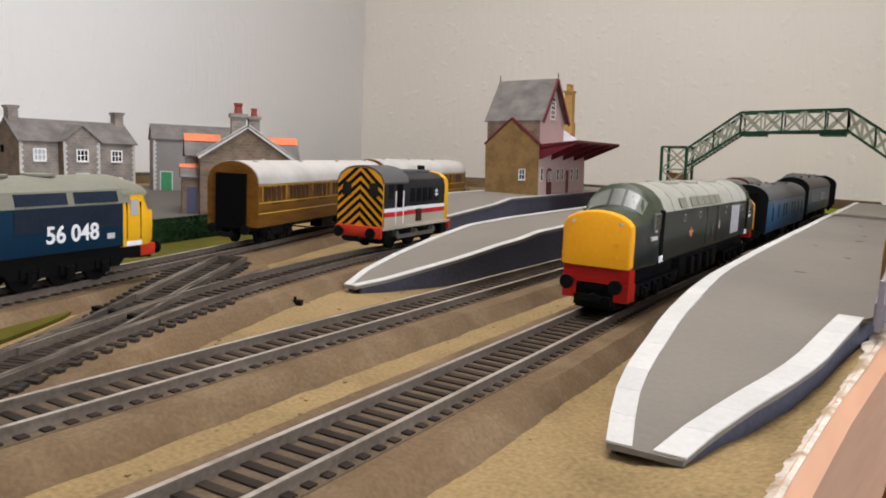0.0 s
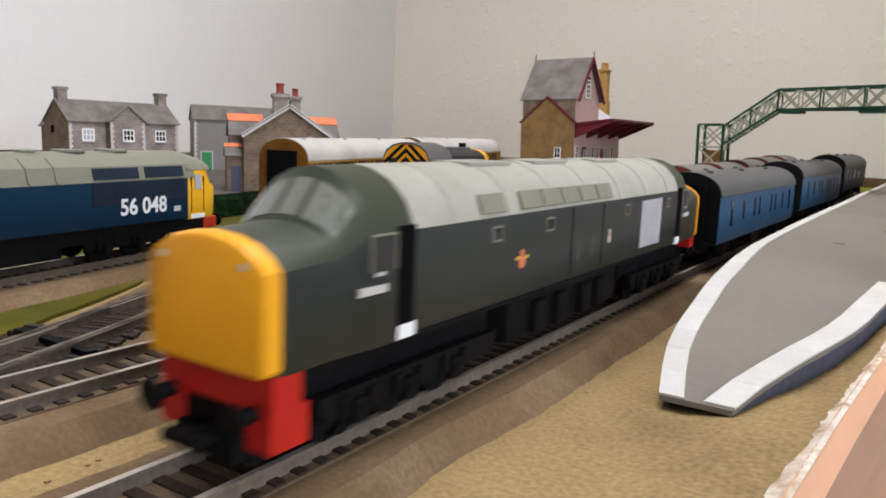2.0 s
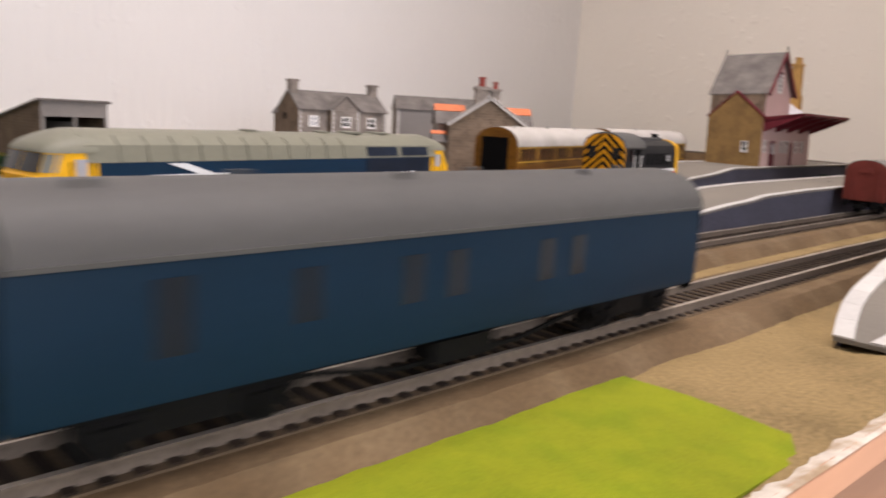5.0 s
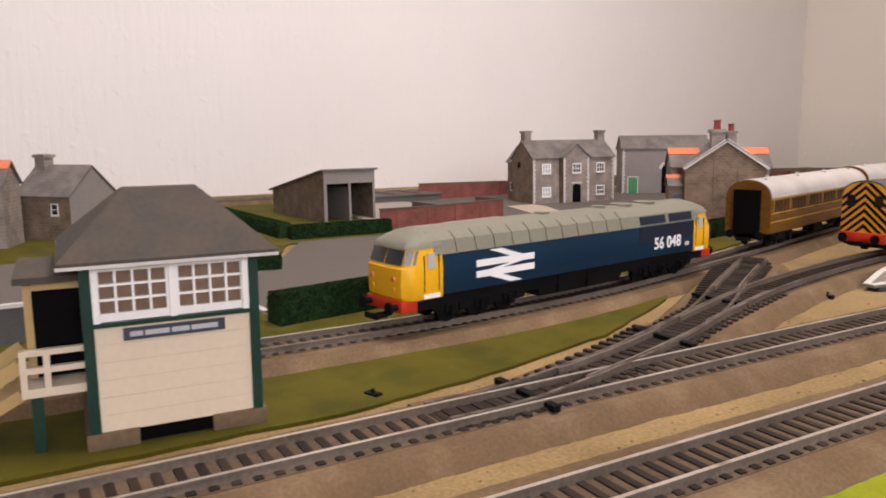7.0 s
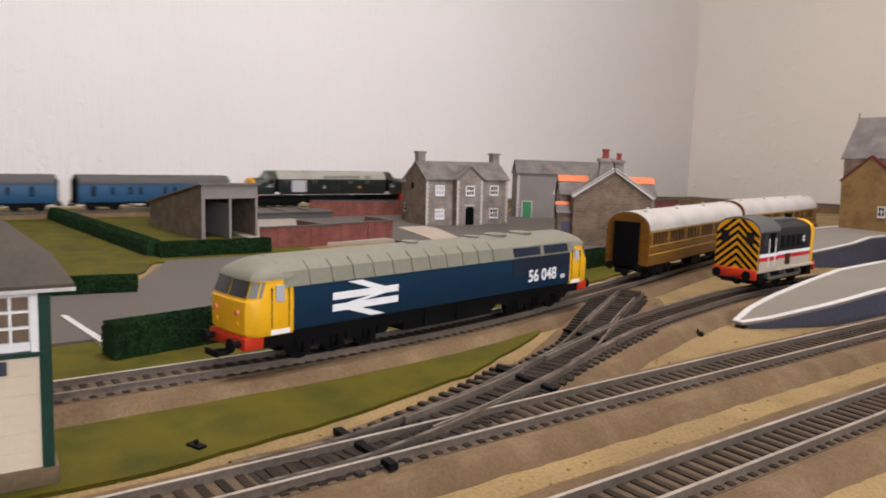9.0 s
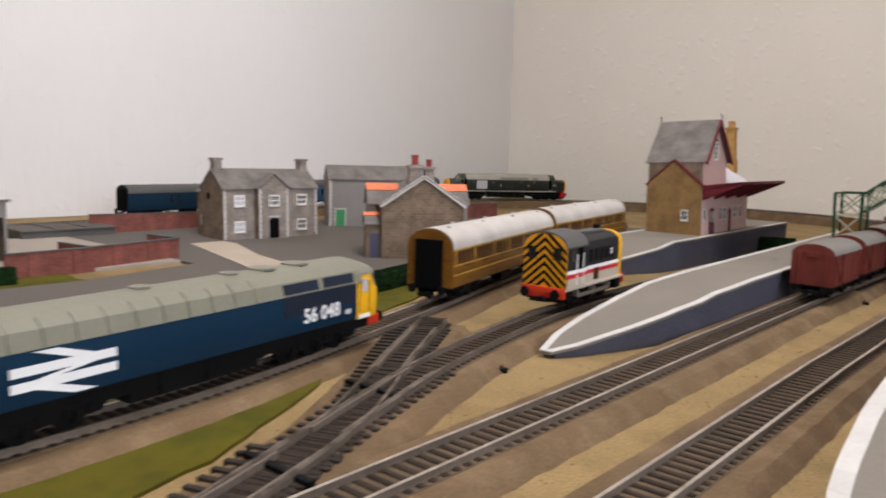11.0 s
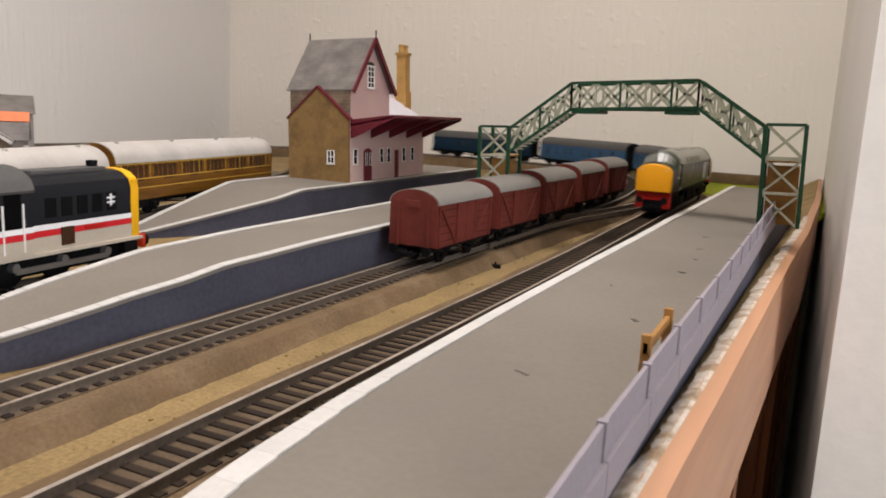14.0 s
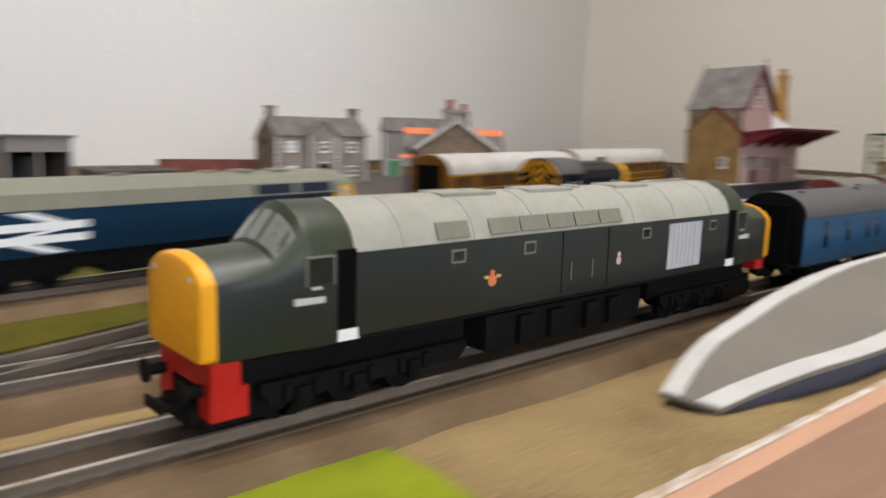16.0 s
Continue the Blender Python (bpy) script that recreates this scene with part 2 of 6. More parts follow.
YELLOW = surf("warning_yellow", (0.7544, 0.3312, 0.00736), 0.42, vary=0.05, coarse=40, fine=600, bump=0.04)
YELLOWB = surf("bright_yellow", (0.76, 0.395, 0.0095), 0.42, vary=0.05, coarse=40, fine=600, bump=0.04)
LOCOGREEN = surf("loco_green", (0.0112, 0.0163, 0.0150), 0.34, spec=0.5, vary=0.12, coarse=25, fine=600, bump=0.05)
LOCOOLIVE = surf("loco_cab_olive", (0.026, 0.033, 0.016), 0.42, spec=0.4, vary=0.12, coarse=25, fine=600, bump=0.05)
LOCOROOF = surf("weathered_grey_roof", (0.315, 0.304, 0.256), 0.55, vary=0.08, coarse=18, fine=300, bump=0.08, second=(0.26, 0.25, 0.205), mask=(0.52, 0.75))
ROOFGREY = surf("roof_grey", (0.1877, 0.1824, 0.1382), 0.5, vary=0.08, coarse=25, fine=400, bump=0.08)
RAILBLUE = surf("rail_blue", (0.0051, 0.02565, 0.0565), 0.42, vary=0.08, coarse=25, fine=600, bump=0.04)
COACHBLUE = surf("coach_blue", (0.017, 0.070, 0.150), 0.40, spec=0.35, vary=0.08, coarse=25, fine=600, bump=0.04)
PLINTH = surf("brown_plinth_card", (0.150, 0.104, 0.062), 0.9, vary=0.2, coarse=60, fine=500)
# Coach blue darkened: the shade on the tail coach is put into its colour.
TAILSHADEBLUE = surf("shaded_coach_blue", (0.0045, 0.020, 0.041), 0.5, spec=0.15, vary=0.12, coarse=25, fine=600, bump=0.04)
BOXROOF = surf("dull_roof_card", (0.074, 0.061, 0.047), 0.9, vary=0.14, coarse=45, fine=500, bump=0.15, second=(0.058, 0.052, 0.047), mask=(0.4, 0.7))
GRILLE = surf("blue_black_grille", (0.010, 0.016, 0.030), 0.6, vary=0.25, coarse=60, fine=500)
BEAMRED = surf("buffer_beam_red", (0.42, 0.014, 0.010), 0.45, vary=0.12, coarse=60, fine=600)
ORANGERED = surf("orange_red_beam", (0.50, 0.036, 0.012), 0.45, vary=0.12, coarse=60, fine=600)
LIVERY = surf("executive_grey", (0.015, 0.0155, 0.018), 0.35, vary=0.12, coarse=40, fine=600, bump=0.04)
LIVWHITE = surf("executive_cream", (0.468, 0.405, 0.324), 0.45, vary=0.06, coarse=40, fine=600, bump=0.04)
DECALW = surf("white_lettering", (0.80, 0.80, 0.80), 0.5, vary=0.03)
DECALR = surf("red_lining", (0.55, 0.02, 0.025), 0.45, vary=0.05)
TEAK = surf("varnished_teak", (0.165, 0.070, 0.0088), 0.38, vary=0.18, coarse=60, fine=500, bump=0.05, second=(0.120, 0.047, 0.0057), stretch=(1, 0.3, 3))
TEAKLINE = surf("yellow_lining", (0.60, 0.37, 0.055), 0.45, vary=0.08)
TEAKDARK = surf("brown_coach_end", (0.05, 0.02125, 0.01), 0.5, vary=0.2, coarse=40, fine=500)
COACHROOF = surf("white_coach_roof", (0.47, 0.44, 0.405), 0.55, vary=0.06, coarse=15, fine=300, bump=0.06, second=(0.40, 0.37, 0.335))
DARKROOF = surf("dark_grey_coach_roof", (0.085, 0.082, 0.078), 0.6, vary=0.12, coarse=20, fine=400, bump=0.08)
VANBROWN = surf("bauxite_brown", (0.135, 0.026, 0.019), 0.55, vary=0.14, coarse=40, fine=500, bump=0.06, second=(0.105, 0.021, 0.015))
VANROOF = surf("van_roof_grey", (0.17, 0.158, 0.14), 0.65, vary=0.1, coarse=30, fine=400, bump=0.06)
GLASSY = surf("tinted_glazing", (0.0108, 0.0108, 0.0108), 0.12, vary=0.1, bump=0)
# Pale base colour stands for what the cab panes reflect.
REFLECTPANE = surf("glazing_painted_reflection", (0.165, 0.168, 0.145), 0.15, vary=0.1, bump=0)
PALEGLASS = surf("pale_glazing", (0.42, 0.42, 0.45), 0.12, vary=0.06, bump=0)
SIGNBLUE = surf("dark_sign_board", (0.04, 0.048, 0.064), 0.5, vary=0.1)
LILAC = surf("grey_lilac_fence", (0.2673, 0.2376, 0.2614), 0.7, vary=0.08, coarse=40, fine=500)
BROWNWOOD = surf("brown_bench_wood", (0.32, 0.16, 0.045), 0.6, vary=0.15)


def glow(name, colour, strength):
    m, n, l, b = nodes_of(name)
    b.inputs["Base Color"].default_value = (*colour, 1)
    b.inputs["Emission Color"].default_value = (*colour, 1)
    b.inputs["Emission Strength"].default_value = strength
    return m


LAMPGLOW = glow("lamp_diffuser", (1.0, 0.92, 0.8), 2.0)


# ---- mesh helpers ----
def finish(bm, name, material):
    bmesh.ops.recalc_face_normals(bm, faces=bm.faces)
    me = bpy.data.meshes.new(name)
    bm.to_mesh(me)
    bm.free()
    me.materials.append(material)
    me.shade_smooth()
    me.set_sharp_from_angle(angle=radians(32))
    return me


def part(name, bm, material, parent=None, label=""):
    """Links bm as one mesh object under a thing or a part."""
    ob = new(name, finish(bm, name, material))
    ob.parent = parent
    if label:
        tagged(ob, label)
    return ob


def thing(name, label, category, m=None, group="", kind=""):
    ob = new(name)
    ob.empty_display_size = 0.01
    if m is not None:
        ob.matrix_basis = m
    return tagged(ob, label, category, group, kind)


def box(bm, x0, x1, y0, y1, z0, z1):
    v = [bm.verts.new((x, y, z)) for z in (z0, z1) for x, y in ((x0, y0), (x1, y0), (x1, y1), (x0, y1))]
    for f in ((0, 3, 2, 1), (4, 5, 6, 7), (0, 1, 5, 4), (1, 2, 6, 5), (2, 3, 7, 6), (3, 0, 4, 7)):
        bm.faces.new([v[i] for i in f])
    return bm


def boxes(*dims):
    bm = bmesh.new()
    for d in dims:
        box(bm, *d)
    return bm


def soft_box(x0, x1, y0, y1, z0, z1, r):
    bm = boxes((x0, x1, y0, y1, z0, z1))
    bmesh.ops.bevel(bm, geom=bm.edges[:], offset=r, segments=2, affect="EDGES", profile=0.5)
    return bm


def loft(bm, sections, caps=True, closed=True):
    rows = [[bm.verts.new(p) for p in s] for s in sections]
    k = len(rows[0])
    for a, b in zip(rows, rows[1:]):
        for i in range(k if closed else k - 1):
            j = (i + 1) % k
            bm.faces.new((a[i], a[j], b[j], b[i]))
    if caps:
        bm.faces.new(rows[0][::-1])
        bm.faces.new(rows[-1])
    return bm


def prism(bm, poly, axis, a, b):
    """Extrudes a 2D polygon along an axis; its two coordinates are the other axes in order."""
    def at(p, h):
        return {0: (h, p[0], p[1]), 1: (p[0], h, p[1]), 2: (p[0], p[1], h)}[axis]
    return loft(bm, [[at(p, a) for p in poly], [at(p, b) for p in poly]])


def rod(bm, p, q, w, h=None):
    """A square bar from p to q."""
    p, q = Vector(p), Vector(q)
    d = (q - p).normalized()
    side = d.cross(Vector((0, 0, 1)))
    if side.length < 1e-3:
        side = Vector((1, 0, 0))
    side.normalize()
    up = side.cross(d)
    a, b = side * w / 2, up * (h or w) / 2
    return loft(bm, [[c - a - b, c + a - b, c + a + b, c - a + b] for c in (p, q)])


def disc(bm, c, r, depth, axis=0, n=16):
    """A cylinder centred on c along an axis."""
    ring = [(r * math.cos(2 * math.pi * i / n), r * math.sin(2 * math.pi * i / n)) for i in range(n)]
    i, j = [k for k in range(3) if k != axis]
    s = []
    for h in (-depth / 2, depth / 2):
        row = []
        for a, b in ring:
            p = list(c)
            p[i] += a
            p[j] += b
            p[axis] += h
            row.append(p)
        s.append(row)
    return loft(bm, s)


def mirrored(half):
    """A cross-section, from its right half (bottom to top)."""
    return half + [(-x, z) for x, z in reversed(half) if x > 1e-6]


def lerp_table(table, v):
    for (a, p), (b, q) in zip(table, table[1:]):
        if v <= b:
            w = min(max((v - a) / (b - a), 0), 1)
            return p + (q - p) * w
    return table[-1][1]


# ---- the room ----
XL, YF, XR, YB, FLOOR, CEIL = -1.297, 1.79, 2.25, -2.3, -0.92, 1.45


def slab(name, dims, material, label, category="wall"):
    return tagged(part(name, boxes(dims), material, None), label, category, kind="structure")


slab("wall_west", (XL - 0.1, XL, YB, YF + 0.1, FLOOR, CEIL), WALL, "off-white wall with embossed painted paper behind the houses")
slab("wall_north", (XL, XR, YF, YF + 0.1, FLOOR, CEIL), WALLN, "off-white embossed papered wall behind the station")
slab("wall_return", (0.058, 0.15, 0.72, YF, FLOOR, CEIL), PLASTER, "short cream wall at the end of the layout")
slab("wall_south", (XL - 0.1, XR, YB - 0.1, YB, FLOOR, CEIL), PLASTER, "plain cream wall of the room")
slab("floor", (XL - 0.1, XR + 0.1, YB - 0.1, YF + 0.1, FLOOR - 0.1, FLOOR), CARPET, "brown carpeted floor under the layout", "floor")
slab("ceiling", (XL - 0.1, XR + 0.1, YB - 0.1, YF + 0.1, CEIL, CEIL + 0.1), PLASTER, "plain white ceiling of the room", "ceiling")
east = bmesh.new()
for d in ((XR, XR + 0.1, YB - 0.1, -1.15, FLOOR, CEIL), (XR, XR + 0.1, 0.45, YF + 0.1, FLOOR, CEIL), (XR, XR + 0.1, -1.15, 0.45, FLOOR, 0.2), (XR, XR + 0.1, -1.15, 0.45, 1.3, CEIL)):
    box(east, *d)
tagged(part("wall_east", east, PLASTER, None), "cream wall with a window", "wall", kind="structure")
win = thing("window_1", "white framed window that lets in daylight", "window", kind="structure")
fr = bmesh.new()
for d in ((XR, XR + 0.08, -1.15, -1.11, 0.2, 1.3), (XR, XR + 0.08, 0.41, 0.45, 0.2, 1.3), (XR, XR + 0.08, -1.11, 0.41, 0.2, 0.24), (XR, XR + 0.08, -1.11, 0.41, 1.26, 1.3), (XR, XR + 0.08, -0.37, -0.33, 0.24, 1.26)):
    box(fr, *d)
part("window_frame", fr, WHITE, win)
lamp = thing("ceiling_lamp", "square white ceiling lamp", "lamp", pose(-0.16, 0.38, CEIL))
part("diffuser", soft_box(-0.36, 0.36, -0.36, 0.36, -0.035, 0, 0.01), LAMPGLOW, lamp)

# ---- the baseboard ----
BOARD_Y0, BOARD_Y1 = -1.35, 1.78
EDGE_X = [(-1.4, -0.10), (0.0, -0.028), (0.20, -0.0135), (0.25, -0.0095), (0.30, -0.0045), (0.34, 0.0015), (0.38, 0.0060), (0.437, 0.0092), (0.50, 0.0122), (0.62, 0.0175), (0.79, 0.0248), (0.957, 0.0335), (1.3, 0.0440), (1.8, 0.0500)]
EDGE_Z = [(0.1, 0.0), (0.20, 0.0040), (0.25, 0.0070), (0.30, 0.0105), (0.34, 0.0150), (0.38, 0.0180), (0.45, 0.0200), (1.8, 0.0200)]


def edge_x(y):
    return lerp_table(EDGE_X, y)


def edge_z(y):
    return lerp_table(EDGE_Z, y)


ys = [BOARD_Y0 + (BOARD_Y1 - BOARD_Y0) * i / 120 for i in range(121)]
bm = bmesh.new()
loft(bm, [[(XL + 0.002, y, -0.012), (edge_x(y), y, -0.012), (edge_x(y), y, edge_z(y)), (edge_x(y) - 0.036, y, 0.0), (XL + 0.002, y, 0.0)] for y in ys])
tagged(part("ground", bm, SAND, None), "sandy painted baseboard of the model railway", "baseboard", kind="structure")
plank = thing("edge_plank", "planed pine plank along the edge of the baseboard", "plank")
bm = bmesh.new()
loft(bm, [[(edge_x(y) + 0.0005, y, -0.045), (edge_x(y) + 0.0070, y, -0.045), (edge_x(y) + 0.0070, y, edge_z(y) - 0.001), (edge_x(y) + 0.0005, y, edge_z(y) + 0.001)] for y in ys])
part("plank", bm, PINE, plank)
rng = random.Random(4)
bm = bmesh.new()
rowsT = []
wobble = 0.0
for i in range(620):
    y = -0.1 + i * 0.0019
    x = edge_x(y)
    wobble = 0.9 * wobble + rng.uniform(-0.0006, 0.0006)
    jag = max((0.0022 if y < 0.36 else 0.0030) + wobble + rng.uniform(-0.0003, 0.0003), 0.0003)
    z = edge_z(y)
    rowsT.append([(x - jag, y, z + 0.0006 - 0.3 * min(jag, z)), (x + 0.0010, y, z + 0.0009 + rng.uniform(0, 0.0003)), (x + 0.0022, y, z + 0.0008)])
loft(bm, rowsT, caps=False, closed=False)
part("torn_edge", bm, TORN, plank, "torn white paper and plaster edge")
for y in (0.62, 0.84, 1.10, -0.4):
    leg = thing("trestle_leg", "reddish stained wooden leg under the baseboard", "leg", pose(0, y, 0), "legs under the baseboard")
    part("post", soft_box(edge_x(y) - 0.040, edge_x(y) - 0.001, -0.02, 0.025, FLOOR, -0.013, 0.003), REDWOOD, leg)
    part("batten", boxes((edge_x(y) - 0.0005, edge_x(y) + 0.0045, -0.014, 0.019, FLOOR + 0.1, -0.047)), REDWOOD, leg)
slab("under_panel", (-0.14, -0.10, -1.3, 1.75, FLOOR, -0.014), surf("grey_panel", (0.16, 0.12, 0.09), 0.8, vary=0.2, coarse=8, fine=120, stretch=(1, 1, 0.1)), "grey-brown panel under the baseboard", "panel")


def sheet(name, poly, z, material, label, category, thick=0.0015):
    bm = bmesh.new()
    prism(bm, poly, 2, -0.001, z)
    return tagged(part(name, bm, material, None), label, category, kind="structure")


def wavy(points, amp, seed):
    """Roughens the outline of a patch."""
    r, out = random.Random(seed), []
    for (x0, y0), (x1, y1) in zip(points, points[1:] + points[:1]):
        n = max(int(math.hypot(x1 - x0, y1 - y0) / 0.012), 1)
        out += [(x0 + (x1 - x0) * i / n + r.uniform(-amp, amp), y0 + (y1 - y0) * i / n + r.uniform(-amp, amp)) for i in range(n)]
    return out


sheet("grass_near", wavy([(-0.090, -0.35), (-0.050, -0.35), (-0.031, 0.0), (-0.022, 0.152), (-0.060, 0.156), (-0.092, 0.154)], 0.0006, 1), 0.0012, LIME, "bright lime green felt grass beside the main line", "grass")
sheet("grass_strip", wavy([(-0.296, -0.34), (-0.212, -0.34), (-0.214, 0.0), (-0.222, 0.06), (-0.247, 0.16), (-0.285, 0.24), (-0.318, 0.285), (-0.310, 0.20), (-0.296, 0.10)], 0.0012, 2), 0.0016, OLIVE, "olive green grass between the tracks", "grass")
sheet("lawn", wavy([(-1.24, -0.3), (-0.535, -0.3), (-0.530, 0.06), (-0.66, 0.13), (-0.66, 0.30), (-0.78, 0.30), (-1.24, 0.34)], 0.002, 3), 0.0014, OLIVE, "olive green lawn around the open shed", "grass")
sheet("verge", wavy([(-0.395, -0.3), (-0.318, -0.3), (-0.318, 0.10), (-0.345, 0.25), (-0.40, 0.40), (-0.452, 0.56), (-0.53, 0.56), (-0.45, 0.35), (-0.405, 0.2)], 0.0012, 5), 0.0012, OLIVE, "olive grass verge behind the siding", "grass")
sheet("road", [(-0.53, -0.5), (-0.395, -0.5), (-0.398, 0.2), (-0.455, 0.38), (-0.53, 0.56), (-0.56, 1.2), (-1.0, 1.2), (-1.0, 0.42), (-0.69, 0.42), (-0.66, 0.30), (-0.66, 0.14), (-0.53, 0.07)], 0.0026, YARD, "grey card road and station yard", "road")
sheet("yard_floor", [(-1.0, 0.27), (-0.715, 0.27), (-0.715, 0.42), (-1.0, 0.42)], 0.0030, surf("pale_yard_card", (0.33, 0.285, 0.24), 0.9, vary=0.1), "pale grey card floor of the coal yard", "pavement")
sheet("pale_path", [(-0.83, 0.50), (-0.60, 0.435), (-0.585, 0.48), (-0.70, 0.505), (-0.80, 0.545), (-0.83, 0.545)], 0.0036, PALE, "pale card path in the yard", "path")
sheet("road_line", [(-0.462, 0.016), (-0.462, 0.0195), (-0.388, 0.0255), (-0.388, 0.0215)], 0.0034, EDGE, "white painted line across the road", "road marking")
sheet("grass_far", wavy([(-0.055, 1.25), (0.05, 1.25), (0.08, 1.60), (0.08, 1.78), (-0.36, 1.78), (-0.22, 1.62), (-0.09, 1.46)], 0.003, 6), 0.0022, LIME, "bright lime green grass at the far corner", "grass")
sheet("grass_corner", wavy([(-1.27, 1.30), (-1.05, 1.66), (-0.75, 1.765), (-0.45, 1.765), (-0.45, 1.785), (-1.27, 1.785)], 0.003, 7), 0.0022, OLIVE, "olive grass along the foot of the walls", "grass")
tagged(part("low_bank", soft_box(-0.33, -0.02, 1.735, 1.765, 0, 0.020, 0.004), CORK, None), "low brown bank at the foot of the wall", "bank", kind="structure")

# ---- tracks ----
RAIL_Z = 0.0100


def spline(points, step=0.004):
    """Evenly spaced points on a smooth curve through the given ones."""
    p = [Vector(q) for q in points]
    p = [2 * p[0] - p[1]] + p + [2 * p[-1] - p[-2]]
    fine = []
    for a, b, c, d in zip(p, p[1:], p[2:], p[3:]):
        n = max(int((c - b).length / 0.002), 2)
        for i in range(n):
            t = i / n
            fine.append(0.5 * ((2 * b) + (c - a) * t + (2 * a - 5 * b + 4 * c - d) * t * t + (3 * b - 3 * c + d - a) * t ** 3))
    fine.append(p[-2])
    out, left = [fine[0]], step
    for a, b in zip(fine, fine[1:]):
        d = (b - a).length
        while d >= left and d > 0:
            a = a + (b - a) * (left / d)
            out.append(a)
            d, left = (b - a).length, step
        left -= d
    return out


def sideways(pts, i):
    d = pts[min(i + 1, len(pts) - 1)] - pts[max(i - 1, 0)]
    return Vector((d.y, -d.x, 0)).normalized()


def sweep(bm, pts, section):
    """section: (offset to the right, height) pairs; None as a height means the board."""
    rows = []
    for i, p in enumerate(pts):
        n = sideways(pts, i)
        rows.append([Vector((p.x, p.y, 0)) + n * a + Vector((0, 0, -0.0008 if h is None else p.z + h)) for a, h in section])
    return loft(bm, rows)


SLEEPER_MESH = finish(boxes((-0.0120, 0.0120, -0.0014, 0.0014, -0.0022, 0)), "sleeper", SLEEPER)


SLEEPER_PITCH = 0.0064


def track(label, pts, single=None, lift=0.0, bed=True, ragged=0, fill=BALLAST, steel=RAIL):
    """A line of track: brown bed, ballast, two rails and sleepers. single: the stretch of y whose sleepers are parts."""
    tr = thing("railway_track", label, "track", kind="structure")
    low = -0.0041 + lift
    if bed:
        r = random.Random(ragged)
        bm = bmesh.new()
        rows = []
        wob = 0.0
        for i, p in enumerate(pts):
            n = sideways(pts, i)
            wob = 0.85 * wob + r.uniform(-0.0006, 0.0006)
            q = Vector((p.x, p.y, 0))
            z = p.z - 0.0038 + lift * 0.4
            rows.append([q - n * (0.0275 + wob) + Vector((0, 0, -0.0008)), q + n * (0.0275 + wob) + Vector((0, 0, -0.0008)), q + n * (0.0205 + wob * 0.6) + Vector((0, 0, z)), q - n * (0.0205 + wob * 0.6) + Vector((0, 0, z))])
        loft(bm, rows)
        part("track_bed", bm, CORK, tr, "brown cork bed with broken edges")
        bm = bmesh.new()
        sweep(bm, pts, [(-0.0128, -0.0050), (0.0128, -0.0050), (0.0124, -0.0033 + lift * 0.7), (-0.0124, -0.0033 + lift * 0.7)])
        part("ballast", bm, fill, tr)
    for side in (-1, 1):
        bm = bmesh.new()
        c = side * 0.00875
        sweep(bm, pts[::2] + pts[-1:], [(c - 0.0007, -0.0037), (c + 0.0007, -0.0037), (c + 0.0006, -0.0030), (c + 0.0006, -0.0011), (c + 0.00078, -0.0008), (c + 0.00078, 0), (c - 0.00078, 0), (c - 0.00078, -0.0008), (c - 0.0006, -0.0011), (c - 0.0006, -0.0030)])
        ob = part("rail", bm, steel, tr)
        ob.data.materials.append(RAILSIDE)
        for pol in ob.data.polygons:
            pol.material_index = 0 if pol.normal.z > 0.7 else 1
        ob.location.z = lift
    rest = bmesh.new()
    travelled = 0.0
    for i in range(1, len(pts)):
        step = (pts[i] - pts[i - 1]).length
        travelled += step
        if travelled < SLEEPER_PITCH:
            continue
        travelled -= SLEEPER_PITCH
        n = sideways(pts, i)
        c = pts[i].lerp(pts[i - 1], travelled / step)
        m = Matrix.Translation((c.x, c.y, c.z - 0.0028 + lift)) @ Matrix.Rotation(math.atan2(n.y, n.x), 4, "Z")
        if single and single[0] <= pts[i].y <= single[1] and pts[i].x > -0.4:
            ob = new("sleeper", SLEEPER_MESH)
            ob.parent, ob.matrix_basis = tr, m
        else:
            box(rest, -0.0120, 0.0120, -0.0014, 0.0014, -0.0022, 0)
            for v in list(rest.verts)[-8:]:
                v.co = m @ v.co
    if rest.verts:
        tagged(part("sleepers", rest, SLEEPER, tr), kind="stuff")
    else:
        rest.free()
    return tr


# the main loop: out along the platform, round the far end, back along the wall
XA, XBACK, YN, YS = -0.1055, -1.110, 1.16, -0.22
RAD = (XA - XBACK) / 2


def rise(y):
    """The main line climbs a little towards the footbridge."""
    w = min(max((y - 0.55) / 0.6, 0), 1)
    return RAIL_Z + 0.010 * w * w * (3 - 2 * w)


def drift(y):
    """How far the main line bears towards the platform."""
    return lerp_table([(0.45, 0.0), (0.60, 0.003), (0.75, 0.008), (0.95, 0.013), (1.2, 0.017)], y)


